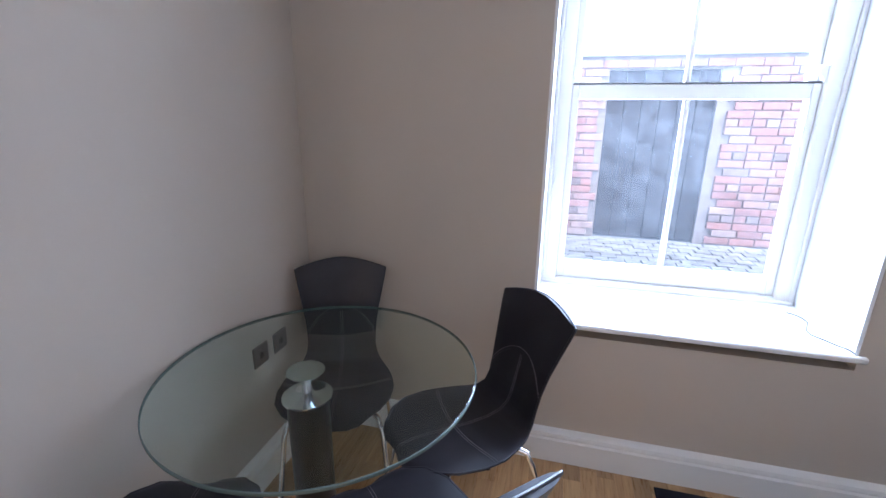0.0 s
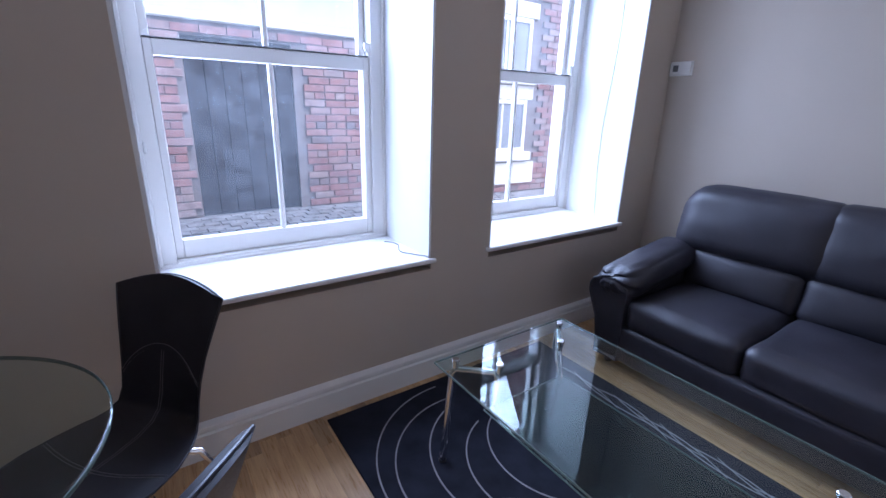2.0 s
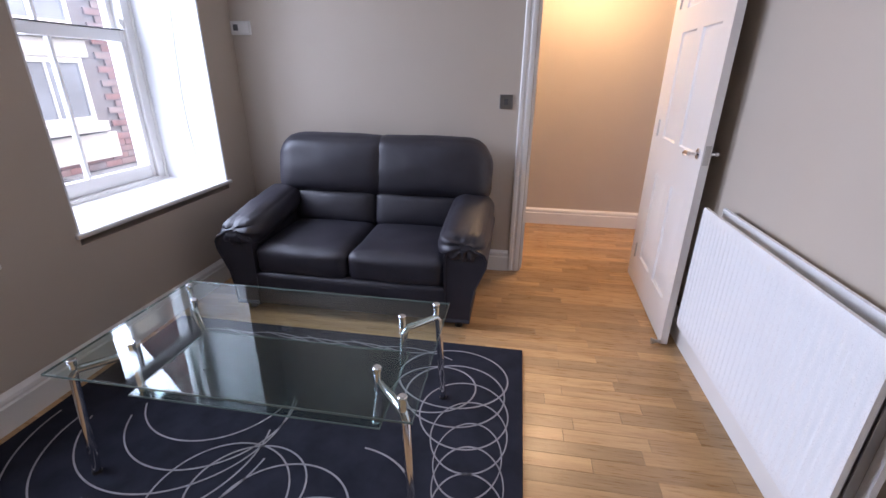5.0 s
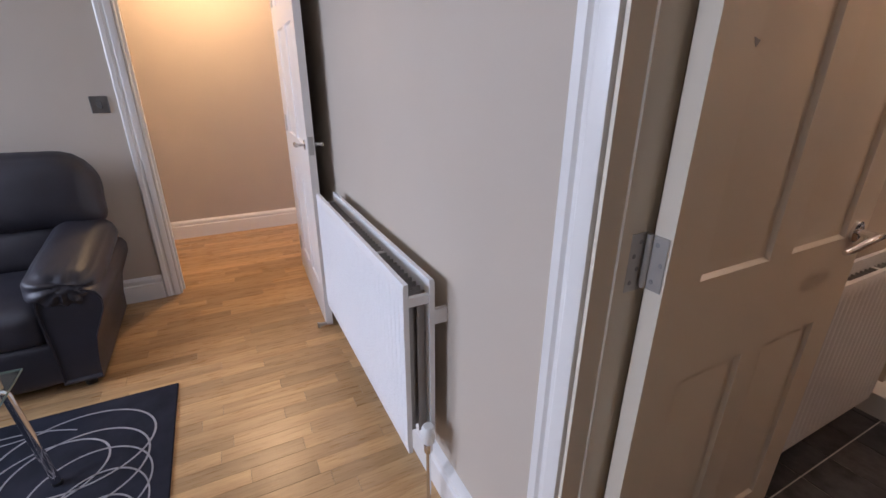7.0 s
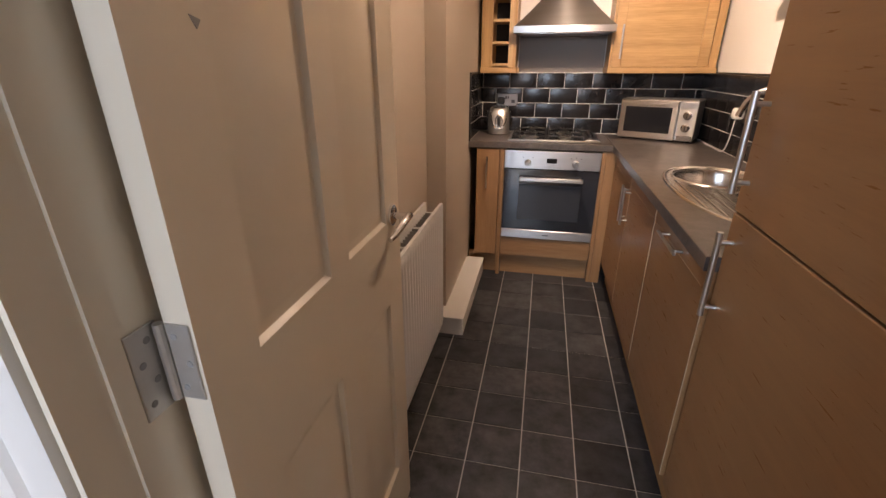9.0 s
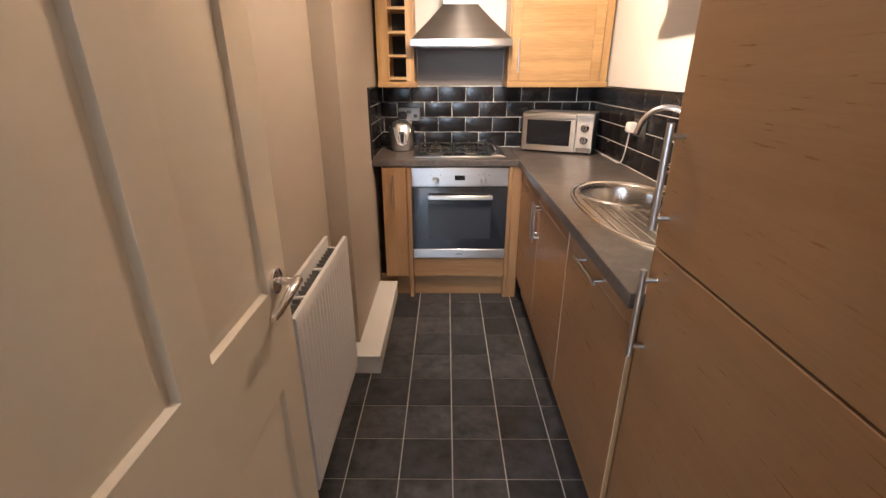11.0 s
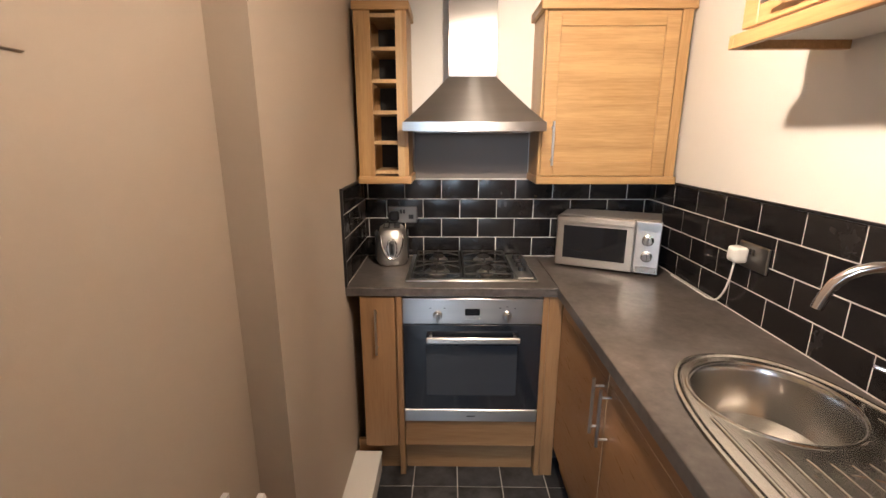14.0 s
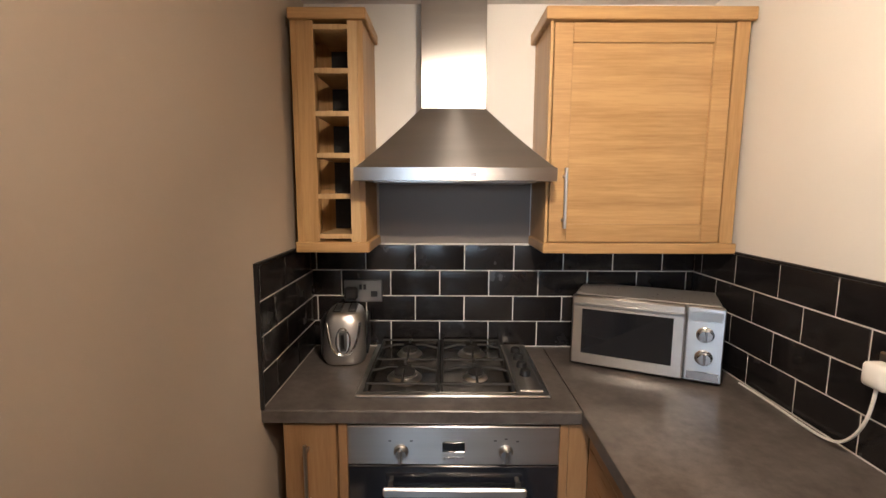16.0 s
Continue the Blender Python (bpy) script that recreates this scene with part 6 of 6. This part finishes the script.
part("roof", boxes((HX - 0.15, YB - 0.45, 6.0, 9.2, YB + 0.8, 6.2)), ROOFTONE, house)


def shared(name, bm, mat):
    me = finish(name, bm, mat)
    return me


def piece(name, mesh, parent, m):
    ob = new(name, mesh)
    ob.parent = parent
    ob.matrix_basis = m
    return ob


# bricks of the yard wall: those opposite the first window one by one, the rest joined
yard = bpy.data.objects["yard_wall"]
full = shared("brick", boxes((-0.0960, -0.02, -0.0292, 0.0960, 0.02, 0.0292), bevel=0.004), BRICK)
half = shared("brick", boxes((-0.0455, -0.02, -0.0292, 0.0455, 0.02, 0.0292), bevel=0.004), BRICK)
rest = bmesh.new()
rng = random.Random(11)
count = 0
for row in range(23):
    z = GZ + 0.036 + row * 0.067
    header = row % 4 == 3
    step = 0.100 if header else 0.200
    x = -1.4 + (0.050 if row % 2 else 0.0)
    while x < 2.74:
        x += step
        hw = 0.0455 if header else 0.0960
        if x + hw > 0.76 and x - hw < 1.62 and z < 1.87:
            continue
        m = Matrix.Translation((x + rng.uniform(-0.002, 0.002), YB + 0.010 + rng.uniform(-0.004, 0.004), z + rng.uniform(-0.002, 0.002)))
        if 0.2 < x < 2.7 and z < 1.9 and count < 290:
            piece("brick", half if header else full, yard, m)
            count += 1
        else:
            p = m.translation
            box(rest, p.x - hw, p.y - 0.02, p.z - 0.0292, p.x + hw, p.y + 0.02, p.z + 0.0292)
tagged(part("brick_rest", rest, BRICKFAR, yard), kind="stuff")
rest = bmesh.new()
for row in range(70):
    z = GZ + 0.036 + row * 0.067
    x = HX - 0.10 + (0.100 if row % 2 else 0.0)
    while x < 7.2:
        x += 0.200
        if any(wx - 0.10 < x + 0.1 and x - 0.1 < wx + 0.85 and wz - 0.10 < z + 0.03 and z - 0.03 < wz + 0.76 for wx, wz in ((3.53, 0.88), (3.53, 1.745))):
            continue
        d = rng.uniform(-0.004, 0.004)
        box(rest, x - 0.0960, YB - 0.272 + d, z - 0.0292, x + 0.0960, YB - 0.245 + d, z + 0.0292)
tagged(part("brickwork", rest, BRICKFAR, house, "old red and grey bricks"), kind="stuff")
# setts of the yard
ground = bpy.data.objects["ground"]
rest = bmesh.new()
for i in range(46):
    for j in range(17):
        x = -1.5 + 0.12 * i + (0.06 if j % 2 else 0) + rng.uniform(-0.006, 0.006)
        y = OUT + 0.06 + 0.112 * j + rng.uniform(-0.005, 0.005)
        h = rng.uniform(-0.006, 0.006)
        box(rest, x - 0.054, y - 0.050, GZ - 0.05, x + 0.054, y + 0.050, GZ + h)
tagged(part("setts", rest, COBBLE, ground, "worn grey stone setts"), kind="stuff")

# ---- floors ----
floor = solid("floor", boxes((WEST - 0.05, SOUTH - 0.06, -0.06, HALL_X, NORTH, -0.004)), DARKGAP, "lacquered oak strip floor", "floor", "structure")
lengths = (0.34, 0.42, 0.50, 0.58)
strips = {w: shared("plank", boxes((-0.0348, -w / 2 + 0.0004, -0.010, 0.0348, w / 2 - 0.0004, 0.0), bevel=0.0007), OAKFLOOR) for w in lengths}
rest = bmesh.new()
rng = random.Random(3)
count = 0
x = WEST - 0.03
while x < HALL_X - 0.03:
    x += 0.070
    hall = x > EAST
    y, end = (-2.2, 1.5) if hall else (SOUTH - 0.06, NORTH)
    y -= rng.uniform(0, 0.3)
    while y < end:
        w = rng.choice(lengths)
        cy_ = y + w / 2
        y += w
        lo, hi = max(cy_ - w / 2, (-2.2 if hall else SOUTH - 0.06)), min(cy_ + w / 2, end)
        if hi - lo < 0.02:
            continue
        if 0.85 < x < 3.42 and cy_ < 0.75 and hi - lo > w - 0.001 and count < 295:
            piece("plank", strips[w], floor, Matrix.Translation((x, cy_, 0)))
            count += 1
        else:
            box(rest, x - 0.0348, lo + 0.0004, -0.010, x + 0.0348, hi - 0.0004, 0.0)
tagged(part("plank_rest", rest, OAKREST, floor, "oak strips further off"), kind="stuff")

kfloor = solid("kitchen_floor", boxes((K_WEST, K_SOUTH, -0.06, K_EAST, SOUTH - 0.062, -0.0035)), FLOORGROUT, "charcoal square vinyl tile floor with pale joints", "floor", "structure")
PX, PY = 0.2025, 0.1965
ft = shared("tile", boxes((-PX / 2 + 0.0023, -PY / 2 + 0.0023, -0.006, PX / 2 - 0.0023, PY / 2 - 0.0023, 0.0), bevel=0.001), FLOORTILE)
rest = bmesh.new()
for i in range(-5, 3):
    x = 0.2245 + PX * (i + 0.5)
    for j in range(0, 17):
        y = -2.757 + PY * (9 - j - 0.5)
        x0, x1 = max(x - PX / 2, K_WEST), min(x + PX / 2, K_EAST)
        y0, y1 = max(y - PY / 2, K_SOUTH), min(y + PY / 2, SOUTH - 0.064)
        if x1 - x0 < 0.01 or y1 - y0 < 0.01:
            continue
        if x1 - x0 > PX - 0.001 and y1 - y0 > PY - 0.001 and x > -0.35:
            piece("tile", ft, kfloor, Matrix.Translation((x, y, 0)))
        else:
            box(rest, x0 + 0.0025, y0 + 0.0025, -0.006, x1 - 0.0025, y1 - 0.0025, 0.0)
tagged(part("tile_cut", rest, FLOORTILE, kfloor), kind="stuff")
solid("threshold", boxes((DOOR_K[0], SOUTH - 0.085, 0.0005, DOOR_K[1], SOUTH - 0.045, 0.006), bevel=0.002), SATIN, "metal threshold strip in the kitchen doorway", "threshold", "structure")

# ---- wall tiles: brick bond, four courses ----
TZ, TH, TW = WT + 0.003, 0.0995, 0.188
TILETOP = TZ + 4 * TH


def tile_mesh(w):
    bm = bmesh.new()
    a, h = w / 2 - 0.0020, TH / 2 - 0.0020
    rows_ = ((0.0, 0.0), (0.0062, 0.0), (0.0070, 0.0010), (0.0073, 0.0024))
    loops_ = []
    for d, ins in rows_:
        loops_.append([bm.verts.new(p) for p in ((-a + ins, d, -h + ins), (a - ins, d, -h + ins), (a - ins, d, h - ins), (-a + ins, d, h - ins))])
    for p, q in zip(loops_, loops_[1:]):
        for k in range(4):
            bm.faces.new((p[k], p[(k + 1) % 4], q[(k + 1) % 4], q[k]))
    bm.faces.new(loops_[-1])
    return finish("tile", bm, WALLTILE, 60)


tile_meshes = {}


def tiled(wall, origin, along, face, lo, hi, offset):
    """Courses of tiles on a wall: along is the direction of the run, face the way they look."""
    parent = bpy.data.objects[wall]
    base = Matrix(((along[0], face[0], 0, origin[0]), (along[1], face[1], 0, origin[1]), (0, 0, 1, 0), (0, 0, 0, 1)))
    for r in range(4):
        z = TZ + TH * (r + 0.5)
        s = lo + ((offset if r % 2 else offset + TW / 2) % TW) - TW
        while s < hi:
            a, b = max(s, lo), min(s + TW, hi)
            s += TW
            if b - a < 0.012:
                continue
            w = round(b - a, 3)
            if w not in tile_meshes:
                tile_meshes[w] = tile_mesh(w)
            piece("tile", tile_meshes[w], parent, base @ Matrix.Translation(((a + b) / 2, 0.0, z)))


solid("grout_south", boxes((K_WEST, K_SOUTH, WT, K_PIER, K_SOUTH + 0.0052, TILETOP + 0.002)), GROUT, "pale grout behind the black tiles of the end wall", "grout", "structure")
solid("grout_west", boxes((K_WEST, K_SOUTH + 0.0055, WT, K_WEST + 0.0052, TE, TILETOP + 0.002)), GROUT, "pale grout behind the black tiles of the side wall", "grout", "structure")
solid("grout_pier", boxes((K_PIER - 0.0052, K_SOUTH + 0.0055, WT, K_PIER, FRONT + 0.012, TILETOP + 0.002)), GROUT, "pale grout behind the black tiles of the pier", "grout", "structure")
tiled("grout_south", (0, K_SOUTH), (-1, 0), (0, 1), -K_PIER, -K_WEST, 0.018)
tiled("grout_west", (K_WEST, 0), (0, 1), (1, 0), K_SOUTH + 0.008, TE, 0.05)
tiled("grout_pier", (K_PIER, 0), (0, -1), (-1, 0), -(FRONT + 0.012), -K_SOUTH - 0.008, 0.02)
solid("tile_trim", boxes((K_PIER - 0.011, FRONT + 0.012, WT, K_PIER, FRONT + 0.018, TILETOP + 0.008), (K_PIER - 0.011, K_SOUTH + 0.01, TILETOP, K_PIER, FRONT + 0.012, TILETOP + 0.008),
                        (K_WEST, K_SOUTH + 0.01, TILETOP, K_WEST + 0.011, TE, TILETOP + 0.008)), BLACK, "black plastic tile edge trim", "trim", "structure")
